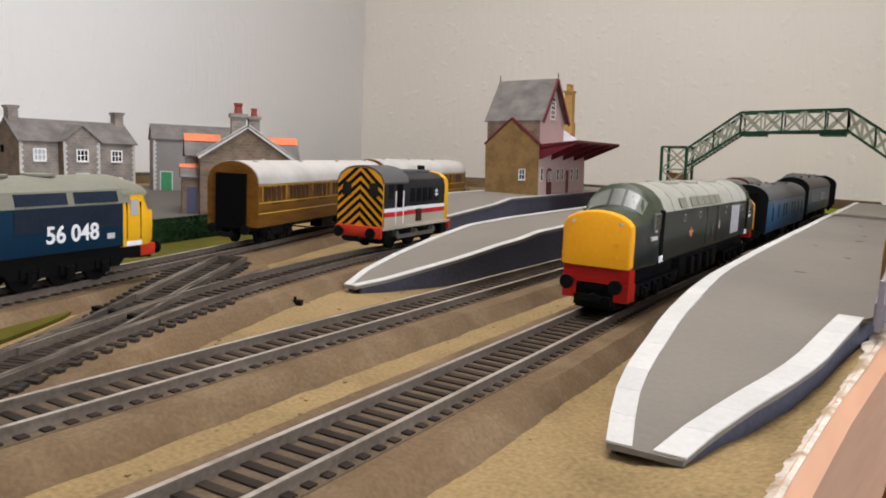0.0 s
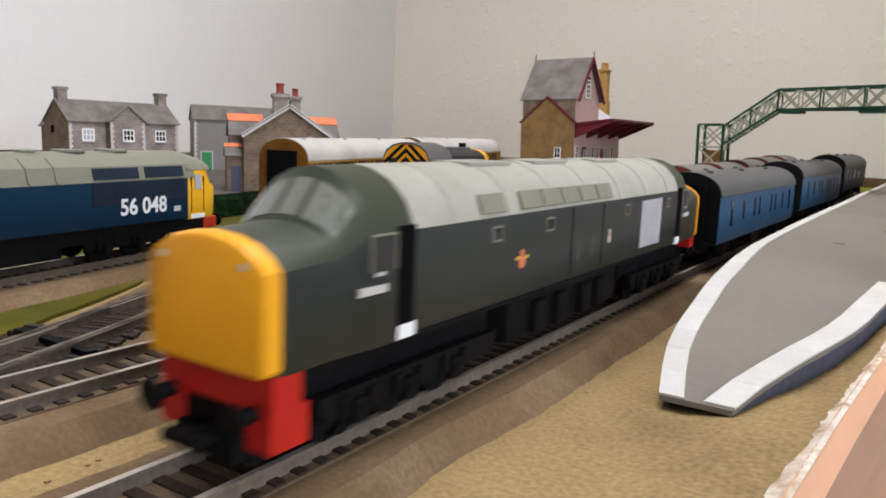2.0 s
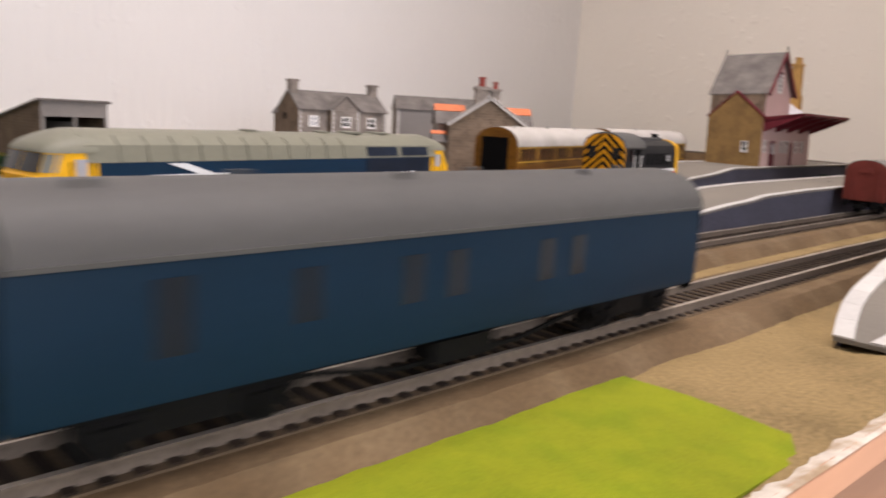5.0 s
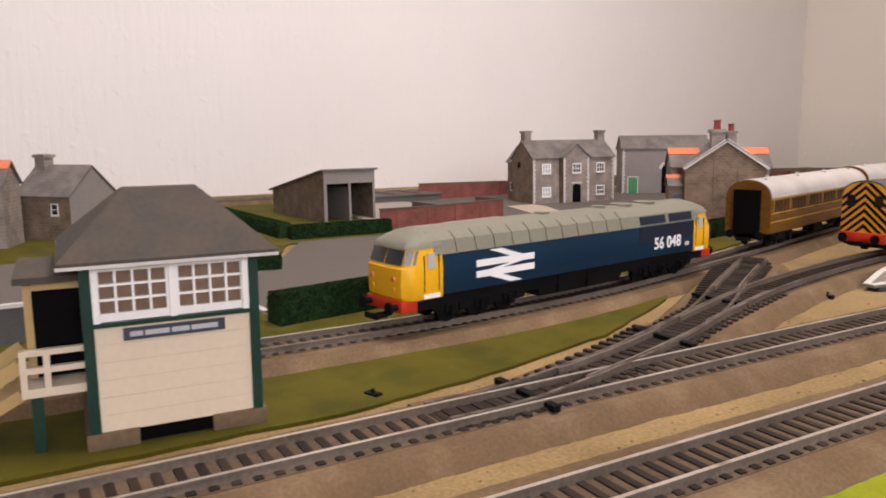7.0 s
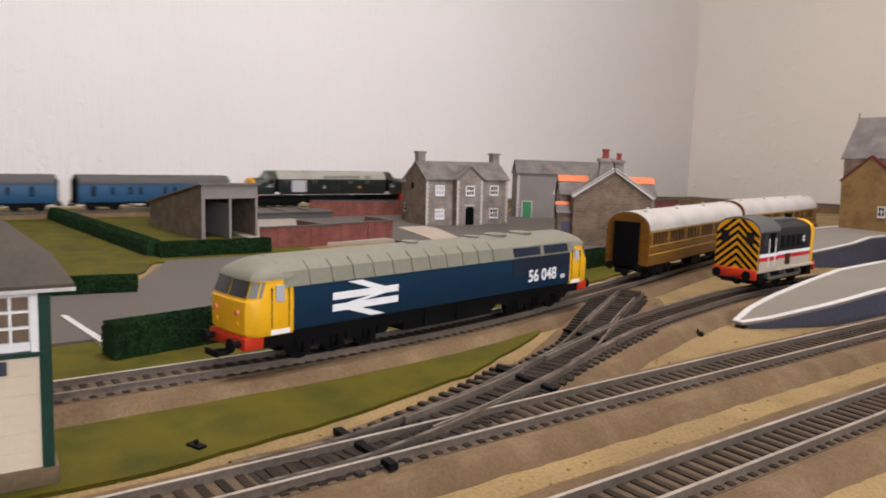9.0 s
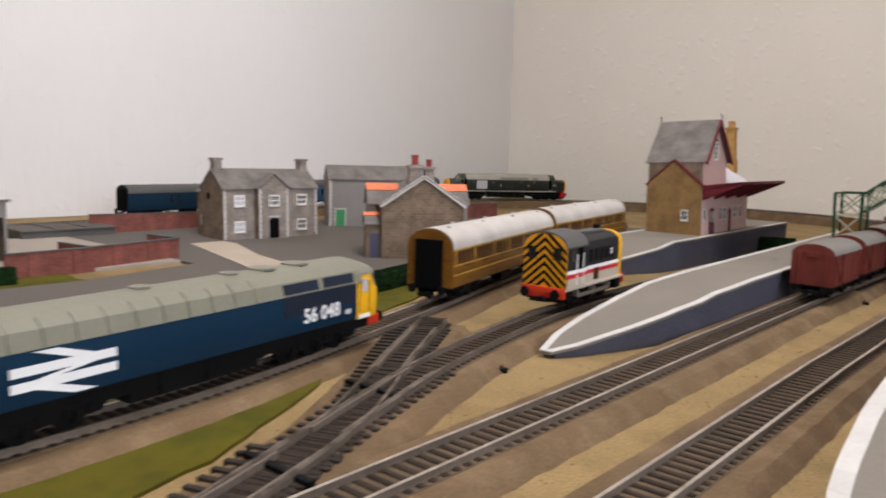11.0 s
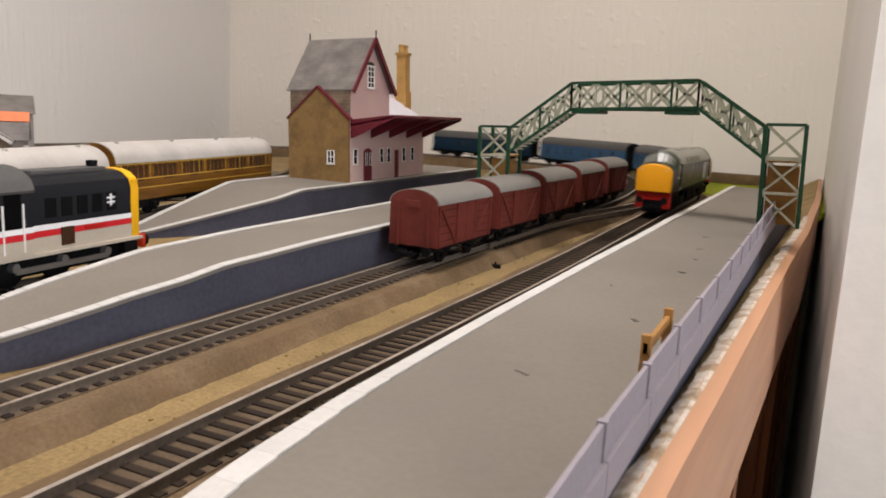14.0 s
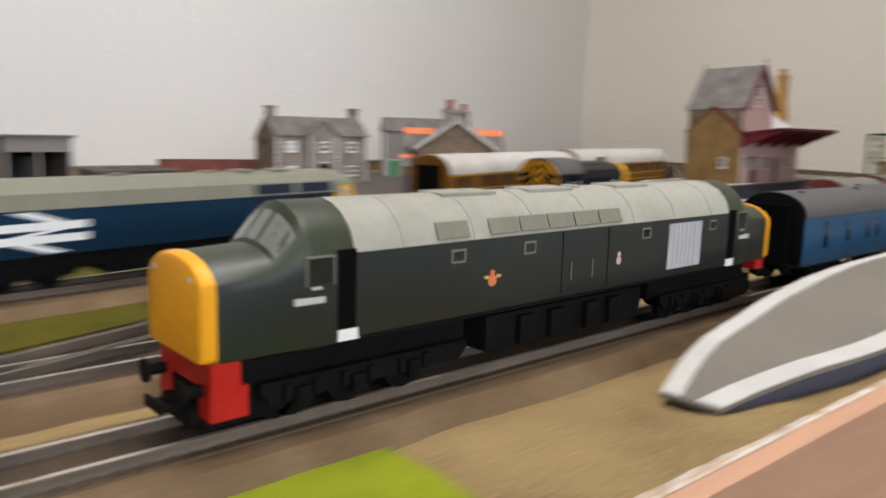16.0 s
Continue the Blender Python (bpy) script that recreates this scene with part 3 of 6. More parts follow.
def loop_point(s):
    """The place s metres along the loop from (XA, 0), the way the train runs."""
    half, turn = YN - YS, math.pi * RAD
    s = s % (2 * half + 2 * turn)
    if s < -YS:
        p = (XA, -s)
    elif s < -YS + turn:
        a = (s + YS) / RAD
        p = (XA - RAD + RAD * math.cos(a), YS - RAD * math.sin(a))
    elif s < -YS + turn + half:
        p = (XBACK, YS + (s + YS - turn))
    elif s < -YS + 2 * turn + half:
        a = (s + YS - turn - half) / RAD
        p = (XBACK + RAD - RAD * math.cos(a), YN + RAD * math.sin(a))
    else:
        p = (XA, YN - (s + YS - 2 * turn - half))
    p = (p[0] + drift(p[1]) * min(max((p[0] + 0.60) / 0.40, 0), 1), p[1])
    z = rise(p[1]) if p[0] > -0.45 or p[1] > YN else RAIL_Z + 0.010 * (1 if p[1] > YN else min(max((p[1] - 0.6) / 0.5, 0), 1))
    return Vector((p[0], p[1], z))


def arc(r, degrees):
    a = radians(degrees)
    return (XA - RAD + r * math.cos(a), YS - r * math.sin(a), RAIL_Z)


LOOP = 2 * (YN - YS) + 2 * math.pi * RAD
n = int(LOOP / 0.004)
track("main line of brown-bedded track with worn silver rails", [loop_point(1.1 + LOOP * i / n) for i in range(n + 1)], single=(-0.32, 1.2), ragged=1)
XB = -0.1765
track("goods line beside the main line, brown bed and dark sleepers", spline([arc(0.431, 80), arc(0.431, 60), arc(0.431, 40), arc(0.431, 20), (XB, -0.22, RAIL_Z), (XB, 0.2, RAIL_Z), (XB, 0.6, RAIL_Z), (XB + 0.008, 0.95, 0.013), (XB + 0.012, 1.2, 0.019), (-0.22, 1.45, 0.020), (-0.36, 1.59, 0.020)]), single=(-0.32, 1.0), ragged=2)
CROSSOVER = spline([(-0.1772, 0.02, RAIL_Z), (-0.1795, 0.06, RAIL_Z), (-0.2010, 0.14, RAIL_Z), (-0.2310, 0.215, RAIL_Z), (-0.2830, 0.30, RAIL_Z), (-0.3330, 0.385, RAIL_Z)])
track("crossover track between goods line and siding", CROSSOVER, single=(-0.3, 0.5), lift=0.0003, ragged=3, fill=DARKBED, steel=RAILDARK)
PLATFORM_ROAD = spline([(-0.2010, 0.14, RAIL_Z), (-0.2330, 0.225, RAIL_Z), (-0.2610, 0.31, RAIL_Z), (-0.2840, 0.42, RAIL_Z), (-0.2930, 0.50, RAIL_Z), (-0.2960, 0.62, RAIL_Z), (-0.2960, 1.15, 0.013)])
track("platform siding on which the shunter stands", PLATFORM_ROAD, lift=0.0006, ragged=4, steel=RAILDARK)
SIDING = spline([arc(0.311, 70), arc(0.311, 45), arc(0.311, 20), (-0.2965, -0.2, RAIL_Z), (-0.2955, 0.02, RAIL_Z), (-0.2990, 0.11, RAIL_Z), (-0.3100, 0.20, RAIL_Z), (-0.3310, 0.29, RAIL_Z), (-0.3640, 0.41, RAIL_Z), (-0.4080, 0.56, RAIL_Z), (-0.4480, 0.73, 0.011), (-0.4800, 0.90, 0.013), (-0.5200, 1.10, 0.015), (-0.60, 1.35, 0.017)])
track("siding that curves behind the station", SIDING, ragged=5)
track("second siding behind the station", spline([(-0.52, 0.93, 0.012), (-0.60, 1.12, 0.014), (-0.72, 1.33, 0.016), (-0.88, 1.56, 0.018)]), ragged=6)
track("short crossover to the main line past the vans", spline([(XB + 0.006, 0.76, 0.0115), (-0.1580, 0.90, 0.0145), (-0.1260, 1.02, 0.0175), (XA, 1.13, 0.0195)]), lift=0.0004, bed=False, ragged=7)


def turnout(label, pts, y0, y1, spread, hand):
    """The timbers, check rails and tie bar of a set of points, on a line of track."""
    tn = thing("turnout", label, "points", kind="structure")
    travelled = 0.0
    for i in range(1, len(pts)):
        travelled += (pts[i] - pts[i - 1]).length
        if travelled < 0.0072 or not y0 <= pts[i].y <= y1:
            continue
        travelled = 0.0
        w = spread * (pts[i].y - y0) / (y1 - y0)
        n = sideways(pts, i)
        bm = boxes((-0.0150 - (w if hand < 0 else 0), 0.0150 + (w if hand > 0 else 0), -0.0014, 0.0014, -0.0024, 0.0002))
        bm.transform(Matrix.Translation((pts[i].x, pts[i].y, pts[i].z - 0.0026)) @ Matrix.Rotation(math.atan2(n.y, n.x), 4, "Z"))
        part("timber", bm, DARKBED, tn)
    sel = [p for p in pts if y0 + 0.3 * (y1 - y0) <= p.y <= y1 - 0.05 * (y1 - y0)]
    for c in (-0.0068, 0.0068):
        bm = bmesh.new()
        sweep(bm, sel[::2], [(c - 0.0005, -0.0034), (c + 0.0005, -0.0034), (c + 0.0006, 0.0004), (c - 0.0006, 0.0004)])
        part("check_rail", bm, RAILSIDE, tn, "dull check rail")
    p = next(q for q in pts if q.y >= y0 + 0.012)
    part("tie_bar", boxes((p.x - 0.019, p.x + 0.019, p.y - 0.0016, p.y + 0.0016, p.z - 0.0030, p.z - 0.0006)), BLACK, tn)
    return tn


turnout("worn points where the crossover leaves the goods line", CROSSOVER, 0.045, 0.185, 0.010, -1)
turnout("dark points where the platform siding leaves the crossover", PLATFORM_ROAD, 0.150, 0.300, 0.008, -1)
turnout("dark points where the crossover joins the siding", CROSSOVER, 0.235, 0.372, 0.010, -1)
for x, y, z in ((-0.147, 0.735, 0.0), (-0.243, 0.34, 0.0), (-0.226, 0.018, 0.0), (-0.331, 0.17, 0.0)):
    pm = thing("point_lever", "small black point motor beside the track", "lever", pose(x, y, z, 0, 0, 20), "point levers")
    part("lever_base", boxes((-0.0035, 0.0035, -0.0018, 0.0018, -0.0005, 0.0025)), BLACK, pm)
    part("lever_arm", boxes((-0.0005, 0.0005, -0.0005, 0.0005, 0.0025, 0.0042)), BLACK, pm)


# ---- platforms ----
def platform(label, left, right, height, y0, y1, white_right, side_pitch, singles, wide):
    """A card platform with a ramp. left, right, height: tables over y."""
    pf = thing("platform", label, "platform", kind="structure")
    st = [y0 + (y1 - y0) * i / 90 for i in range(91)]
    bm = bmesh.new()
    loft(bm, [[(lerp_table(left, y), y, lerp_table(height, y) - 0.0016), (lerp_table(right, y), y, lerp_table(height, y) - 0.0016), (lerp_table(right, y), y, lerp_table(height, y)), (lerp_table(left, y), y, lerp_table(height, y))] for y in st])
    part("deck", bm, DECK, pf, "worn grey card surface")
    for tab, sg, yy0 in ((left, 1, y0), (right, -1, y0)):
        bm = bmesh.new()
        rows = []
        for y in [yy0 + 0.004 + (y1 - yy0 - 0.004) * i / 60 for i in range(61)]:
            x, z = lerp_table(tab, y) + sg * 0.0012, lerp_table(height, y) - 0.0016
            rows.append([(x, y, -0.0008), (x + sg * 0.0015, y, -0.0008), (x + sg * 0.0015, y, z), (x, y, z)])
        loft(bm, rows)
        part("side_wall", bm, FACE, pf, "blue-grey printed brick side")
    for tab, sg, a, b in ((left, 1, y0, y1), (right, -1, *white_right)):
        y = a
        while y < b - 0.001:
            e = min(y + side_pitch, b)
            g = 0.00018 if wide < 0.005 else 0.00005
            wd = wide if wide < 0.005 else wide * 1.2 if sg < 0 else lerp_table([(0.36, wide), (0.44, wide * 0.6)], y)
            q = []
            for yy in (y + g, e - g):
                x, z = lerp_table(tab, yy), lerp_table(height, yy)
                q.append([(x - sg * 0.0003, yy, z + 0.0001), (x + sg * wd, yy, z + 0.0001), (x + sg * wd, yy, z + 0.0007), (x - sg * 0.0003, yy, z + 0.0007)])
            bm = bmesh.new()
            loft(bm, q)
            part("edging_slab", bm, EDGE, pf)
            y = e
    r = random.Random(int(y0 * 1000))
    for i in range(singles):
        yy = r.uniform(y0 + 0.13, min(y1, 0.95))
        xx = lerp_table(left, yy) + r.uniform(0.25, 0.75) * (lerp_table(right, yy) - lerp_table(left, yy))
        z = lerp_table(height, yy)
        bm = bmesh.new()
        rod(bm, (xx, yy, z), (xx + r.uniform(-0.005, 0.005), yy + r.uniform(0.001, 0.004), z), r.uniform(0.0008, 0.0022), 0.0003)
        part("scuff", bm, SCUFF, pf, "dark glue mark")
    return pf


P1H = [(0.249, 0.0042), (0.265, 0.0090), (0.285, 0.0145), (0.31, 0.0172), (0.35, 0.0228), (0.38, 0.0262), (0.42, 0.0280), (0.60, 0.0315), (0.80, 0.0365), (1.0, 0.0375), (1.3, 0.038)]
platform("main grey card platform with white edging and ramp", [(0.249, -0.0530), (0.27, -0.0585), (0.30, -0.0615), (0.34, -0.0640), (0.42, -0.0640), (0.52, -0.0615), (0.62, -0.0575), (0.72, -0.0520), (0.85, -0.0465), (1.0, -0.0430), (1.30, -0.038)],
         [(0.249, -0.0330), (0.262, -0.0285), (0.29, -0.0165), (0.32, -0.0085), (0.35, -0.0035), (0.372, 0.0000), (0.376, 0.0050), (0.6, 0.0110), (0.86, 0.0190), (1.05, 0.026), (1.30, 0.030)], P1H, 0.249, 1.16, (0.2495, 0.372), 0.0125, 7, 0.0068)
platform("middle grey card platform with white edges and pointed ramp", [(0.383, -0.2465), (0.41, -0.2530), (0.44, -0.2545), (0.48, -0.2525), (1.12, -0.2540)],
         [(0.383, -0.2390), (0.40, -0.2290), (0.443, -0.2130), (0.47, -0.2050), (0.505, -0.1980), (0.56, -0.1960), (1.12, -0.1950)], [(0.383, 0.0040), (0.43, 0.0125), (0.48, 0.0215), (0.53, 0.0275), (0.60, 0.0295), (1.12, 0.034)], 0.383, 1.12, (0.383, 1.12), 0.0085, 3, 0.0042)
platform("station platform of grey card with white front edge", [(0.66, -0.4120), (0.72, -0.4180), (0.80, -0.4260), (1.15, -0.4320)],
         [(0.66, -0.3950), (0.70, -0.3750), (0.76, -0.3480), (0.80, -0.3420), (1.15, -0.3380)], [(0.66, 0.0040), (0.70, 0.0130), (0.76, 0.0260), (0.79, 0.0320), (1.15, 0.0350)], 0.66, 1.15, (0.66, 1.15), 0.0085, 2, 0.0042)


# ---- fence on the platform ----
fence = thing("platform_fence", "grey-lilac card fence along the back of the platform", "fence")


def fence_x(y):
    return lerp_table([(0.358, 0.0045), (0.375, 0.0052), (0.6, 0.0112), (0.86, 0.0172), (1.0, 0.021)], y)


y = 0.366
while y < 0.82:
    e = y + 0.0375
    for a, b, z0, z1, w, nm in ((y + 0.001, e - 0.001, 0.001, 0.0158, 0.0010, "panel"), (y + 0.0002, e - 0.0002, -0.0005, 0.0078, 0.0034, "base_rail"), (y - 0.0009, y + 0.0009, -0.002, 0.0162, 0.0020, "post")):
        bm = bmesh.new()
        loft(bm, [[(fence_x(v) - w / 2, v, lerp_table(P1H, v) + z0), (fence_x(v) + w / 2, v, lerp_table(P1H, v) + z0), (fence_x(v) + w / 2, v, lerp_table(P1H, v) + z1), (fence_x(v) - w / 2, v, lerp_table(P1H, v) + z1)] for v in (a, b)])
        part(nm, bm, LILAC, fence)
    y = e
nb = thing("name_board", "small brown wooden name board leaning on the platform fence", "sign", pose(fence_x(0.47) - 0.0035, 0.452, lerp_table(P1H, 0.46) + 0.0005))
part("board", boxes((-0.0006, 0.0006, 0.0, 0.034, 0.0140, 0.0168)), BROWNWOOD, nb)
for yy in (0.0, 0.032):
    part("post", boxes((-0.0012, 0.0012, yy, yy + 0.0022, 0, 0.0188)), BROWNWOOD, nb)


# ---- rolling stock: x across, y along with the front at -y, z up from the rail top; in millimetres ----
MM = Matrix.Scale(0.001, 4)


def mpart(name, bm, material, parent, label=""):
    bm.transform(MM)
    return part(name, bm, material, parent, label)


def section(half, y, kx=1.0, kz=1.0, z0=13):
    return [(x * kx, y, z0 + (z - z0) * kz) for x, z in mirrored(half)]


def wheelset(parent, y, r, material=None):
    for sx in (-1, 1):
        bm = bmesh.new()
        disc(bm, (sx * 8.6, y, r), r, 2.2, 0, 20)
        disc(bm, (sx * 9.9, y, r), r * 0.55, 0.8, 0, 12)
        w = mpart("wheel", bm, BLACK, parent)
    bm = bmesh.new()
    disc(bm, (0, y, r), 1.2, 17, 0, 8)
    mpart("axle", bm, BLACK, parent)


def bogie(parent, y, wheels, r, half, deep=True):
    """A bogie: two side frames with axle boxes and springs, cross beam, wheels."""
    b = mpart("bogie", boxes((-9, 9, y - 8, y + 8, r, r + 4)), BLACK, parent)
    for sx in (-1, 1):
        bm = bmesh.new()
        x0, x1 = (12.0, 14.2) if sx > 0 else (-14.2, -12.0)
        prism(bm, [(y - half, r + 2), (y - half + 3, r - 1.2), (y + half - 3, r - 1.2), (y + half, r + 2), (y + half, r + 4.5), (y - half, r + 4.5)], 0, x0, x1)
        for wy in wheels:
            xa, xb = (13.8, 15.8) if sx > 0 else (-15.8, -13.8)
            box(bm, xa, xb, y + wy - 2.2, y + wy + 2.2, r - 3, r + 2.2)
            disc(bm, ((xa + xb) / 2 + sx * 0.9, y + wy, r - 0.4), 1.3, 1.2, 0, 10)
            for k in (-4.5, 4.5):
                box(bm, xa, xb - 0.4 * sx, y + wy + k - 1, y + wy + k + 1, r - 1, r + 3.6)
        mpart("side_frame", bm, BLACK, b)
    for wy in wheels:
        wheelset(b, y + wy, r)
    return b


def buffers(parent, y, out, x=11.3, z=13, material=None, r=3.2):
    for sx in (-1, 1):
        bm = bmesh.new()
        disc(bm, (sx * x, y + out * 2.2, z), 1.6, 4.8, 1, 12)
        disc(bm, (sx * x, y + out * 5, z), r, 1.0, 1, 16)
        mpart("buffer", bm, BLACK, parent)


def coupling(parent, y, out):
    bm = boxes((-4.5, 4.5, y + min(out * 2, out * 9), y + max(out * 2, out * 9), 6.5, 7.6), (-1, 1, y + min(0, out * 6), y + max(0, out * 6), 6, 8.5), (-5.2, 5.2, y + min(out * 8.2, out * 9.2), y + max(out * 8.2, out * 9.2), 6.2, 9))
    mpart("coupling", bm, BLACK, parent)


def plates(name, dims, material, parent, label="", single=True):
    """Small panels let into or laid on both sides of a body: (y0, y1, z0, z1) at half width x."""
    for x, y0, y1, z0, z1 in dims:
        for sx in (-1, 1):
            a, b = sorted((sx * (x - 0.6), sx * (x + 0.22)))
            mpart(name, boxes((a, b, y0, y1, z0, z1)), material, parent, label)


def quad_on(a, b, i0, i1, w0, w1, out, material, parent, name, label=""):
    """A pane on the slope between two sections a and b: between their points i0 and i1 and the shares w0 and w1."""
    def q(i, w):
        k = int(i)
        f = i - k
        p = Vector(a[k]).lerp(Vector(a[min(k + 1, len(a) - 1)]), f)
        r = Vector(b[k]).lerp(Vector(b[min(k + 1, len(b) - 1)]), f)
        return p.lerp(r, w)
    bm = bmesh.new()
    steps = max(int((i1 - i0) * 3), 2)
    lo = [q(i0 + (i1 - i0) * s / steps, w0) for s in range(steps + 1)]
    hi = [q(i0 + (i1 - i0) * s / steps, w1) for s in range(steps + 1)]
    nrm = (lo[-1] - lo[0]).cross(hi[0] - lo[0]).normalized() * out
    loft(bm, [[p + nrm for p in lo], [p + nrm for p in hi], [p - nrm for p in hi], [p - nrm for p in lo], [p + nrm for p in lo]], caps=False, closed=False)
    return mpart(name, bm, material, parent, label)


BODY40 = [(16.6, 12.5), (17.5, 14.3), (17.5, 33), (17.2, 37), (14.8, 42.6), (10.4, 46.8), (5.2, 49.2), (0, 50.0)]
NOSE40 = [(15.4, 12.5), (16.1, 14.3), (16.1, 29.5), (15.8, 32.2), (13.6, 34.6), (10, 36.6), (5, 37.8), (0, 38.2)]


def diesel_nosed(m):
    """The green diesel with a nose at each end."""
    d = thing("diesel_locomotive", "dark green diesel with orange-yellow nose and pale grey roof", "locomotive", m)
    bm = bmesh.new()
    low = BODY40[:4]
    loft(bm, [[(x, y, z) for x, z in low + [(-x, z) for x, z in reversed(low)]] for y in (-102, 102)])
    body = mpart("body", bm, LOCOGREEN, d)
    bm = bmesh.new()
    up = [(17.35, 36.9), (14.9, 42.7), (10.5, 46.95), (5.2, 49.35), (0, 50.15)]
    sec = up + [(-x, z) for x, z in reversed(up) if x > 0]
    loft(bm, [[(x, y, z) for x, z in sec] for y in (-100.5, 100.5)])
    roof = mpart("roof", bm, LOCOROOF, d, "weathered pale grey roof")
    for y in range(-84, 90, 28):
        bm = bmesh.new()
        rim = [(x * 1.008, z + 0.12) for x, z in sec]
        loft(bm, [[(x, yy, z) for x, z in rim] for yy in (y, y + 0.7)])
        mpart("roof_seam", bm, LOCOROOF, roof)
    for y0, y1, zz in ((-60, -36, 0), (-20, 4, 0), (30, 52, 0)):
        mpart("roof_hatch", soft_box(-6, 6, y0, y1, 48.3, 50.25, 0.15), LOCOROOF, roof)
    for y in (-44, 10, 38):
        bm = bmesh.new()
        disc(bm, (0, y, 49.9), 3.6, 1.0, 2, 16)
        mpart("fan", bm, LOCOROOF, roof)
    for y in (-71, -49, -35, -21, -7, 7):
        for sx in (-1, 1):
            bm = bmesh.new()
            a = [(sx * 17.2, y, 37.9), (sx * 15.2, y, 42.6), (sx * 15.2, y + 13, 42.6), (sx * 17.2, y + 13, 37.9)]
            loft(bm, [[(x + sx * 0.15, yy, z + 0.1) for x, yy, z in a], [(x + sx * 0.35, yy, z + 0.3) for x, yy, z in a]])
            mpart("roof_grille", bm, ROOFGREY, roof, "grey roof side grille")
    for end in (-1, 1):
        bm = bmesh.new()
        nose = [section(NOSE40, end * 140, 0.97, 0.98), section(NOSE40, end * 138), section(NOSE40, end * 123, 1.0, 1.03)]
        half_up = [section(BODY40, end * 114.5, 0.985), section(BODY40, end * 112.5), section(BODY40, end * 101)]
        loft(bm, nose + half_up)
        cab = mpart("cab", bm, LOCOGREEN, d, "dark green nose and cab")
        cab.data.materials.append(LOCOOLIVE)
        # faces that point upward take the lighter olive
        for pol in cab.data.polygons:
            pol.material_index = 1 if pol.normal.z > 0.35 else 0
        a, b = section(NOSE40, end * 123, 1.0, 1.03), section(BODY40, end * 114.5, 0.985)
        for i0, i1 in ((4.15, 6.2), (6.45, 7.55), (7.8, 9.85)):
            quad_on(a, b, i0, i1, 0.10, 0.78, 0.18, REFLECTPANE, cab, "windscreen", "windscreen pane with a grey-green reflection put into its colour")
        face = bmesh.new()
        ring = [(x * 1.012, z) for x, z in mirrored(NOSE40)]
        def face_at(y, kx, kz):
            return [(x * kx, end * (y + 12), 13.3 + (max(z, 13.3) - 13.3) * kz) for x, z in ring]
        loft(face, [face_at(127.4, 1, 1.01), face_at(129.6, 1.0, 1.01), face_at(131.0, 0.975, 0.985), face_at(131.5, 0.93, 0.95)])
        nosef = mpart("nose_front", face, YELLOW, d, "orange-yellow warning panel")
        for sx, z in ((-1, 33), (1, 33), (-1, 24), (1, 24), (-1, 18), (1, 18)):
            bm = bmesh.new()
            disc(bm, (sx * (9.8 if z < 30 else 11), end * 143.45, z), 0.8, 0.6, 1, 10)
            mpart("marker_light", bm, SILL if z > 30 else YELLOW, nosef)
        for sx in (-1, 1):
            xa, xb = sorted((sx * 16.9, sx * 17.75))
            mpart("cab_door", boxes((xa, xb, min(end * 106, end * 100.2), max(end * 106, end * 100.2), 13, 38.0)), DARK, cab, "black recessed door")
            mpart("door_step", boxes((xa, xb + 0.1, min(end * 106, end * 99.6), max(end * 106, end * 99.6), 13.2, 16.4)), DECALW, cab, "white patch under the door")
            for ya, yb in ((107.2, 115.5),):
                wn = mpart("cab_window", boxes((xa, xb, min(end * ya, end * yb), max(end * ya, end * yb), 29.5, 36.5)), GLASSY, cab)
                mpart("window_frame", boxes((xa, xb + 0.1, end * ya - 0.2, end * ya + 0.2, 29.2, 36.8), (xa, xb + 0.1, end * yb - 0.2, end * yb + 0.2, 29.2, 36.8), (xa, xb + 0.1, min(end * ya, end * yb), max(end * ya, end * yb), 36.5, 36.9)), ROOFGREY, wn)
            for k, zz in ((0, 27.6), (1, 24.8)):
                mpart("number", boxes((xa, xb - 0.05, min(end * 119, end * 110), max(end * 119, end * 110), zz - 0.2, zz + 1.5)) if k else boxes((xa, xb - 0.05, min(end * 114, end * 111), max(end * 114, end * 111), zz + 0.6, zz + 1.4)), SILL, cab)
        bm = boxes((-15.4, 15.4, min(end * 133, end * 140.6), max(end * 133, end * 140.6), 13.0, 20.4), (-15.4, -9.0, min(end * 131, end * 141), max(end * 131, end * 141), 5.5, 13.5), (9.0, 15.4, min(end * 131, end * 141), max(end * 131, end * 141), 5.5, 13.5))
        if end > 0:
            bm = boxes((-15.4, 15.4, 133, 140.6, 15.5, 20.4))
        mpart("buffer_beam", bm, BEAMRED, d, "red buffer beam")
        bm = boxes((-9, 9, min(end * 124, end * 140.2), max(end * 124, end * 140.2), 1.5, 12.0), (-8.6, 8.6, min(end * 138, end * 143.5), max(end * 138, end * 143.5), 3.0, 7.5))
        mpart("snow_plough", bm, BLACK, d)
        buffers(d, end * 141.5, end, z=13.0)
        coupling(d, end * 140, end)
        bogie(d, end * 91, (-24, -6, 14), 7.6, 36)
        mpart("under_frame", boxes((-9.5, 9.5, min(end * 52, end * 134), max(end * 52, end * 132), 10, 17.5)), BLACK, d)
        wheelset(d, end * 120, 5.2)
    plates("engine_window", [(17.5, y, y + 4.5, 31, 34) for y in (-65, -33, 34, 84)], GLASSY, body)
    plates("side_grille", [(17.5, 52, 77, 16.5, 35)], PALEGLASS, body, "pale grey mesh side grille")
    for k in range(7):
        plates("grille_bar", [(17.75, 52.5 + 3.1 * k, 52.9 + 3.1 * k, 17, 34.5)], SILL, body)
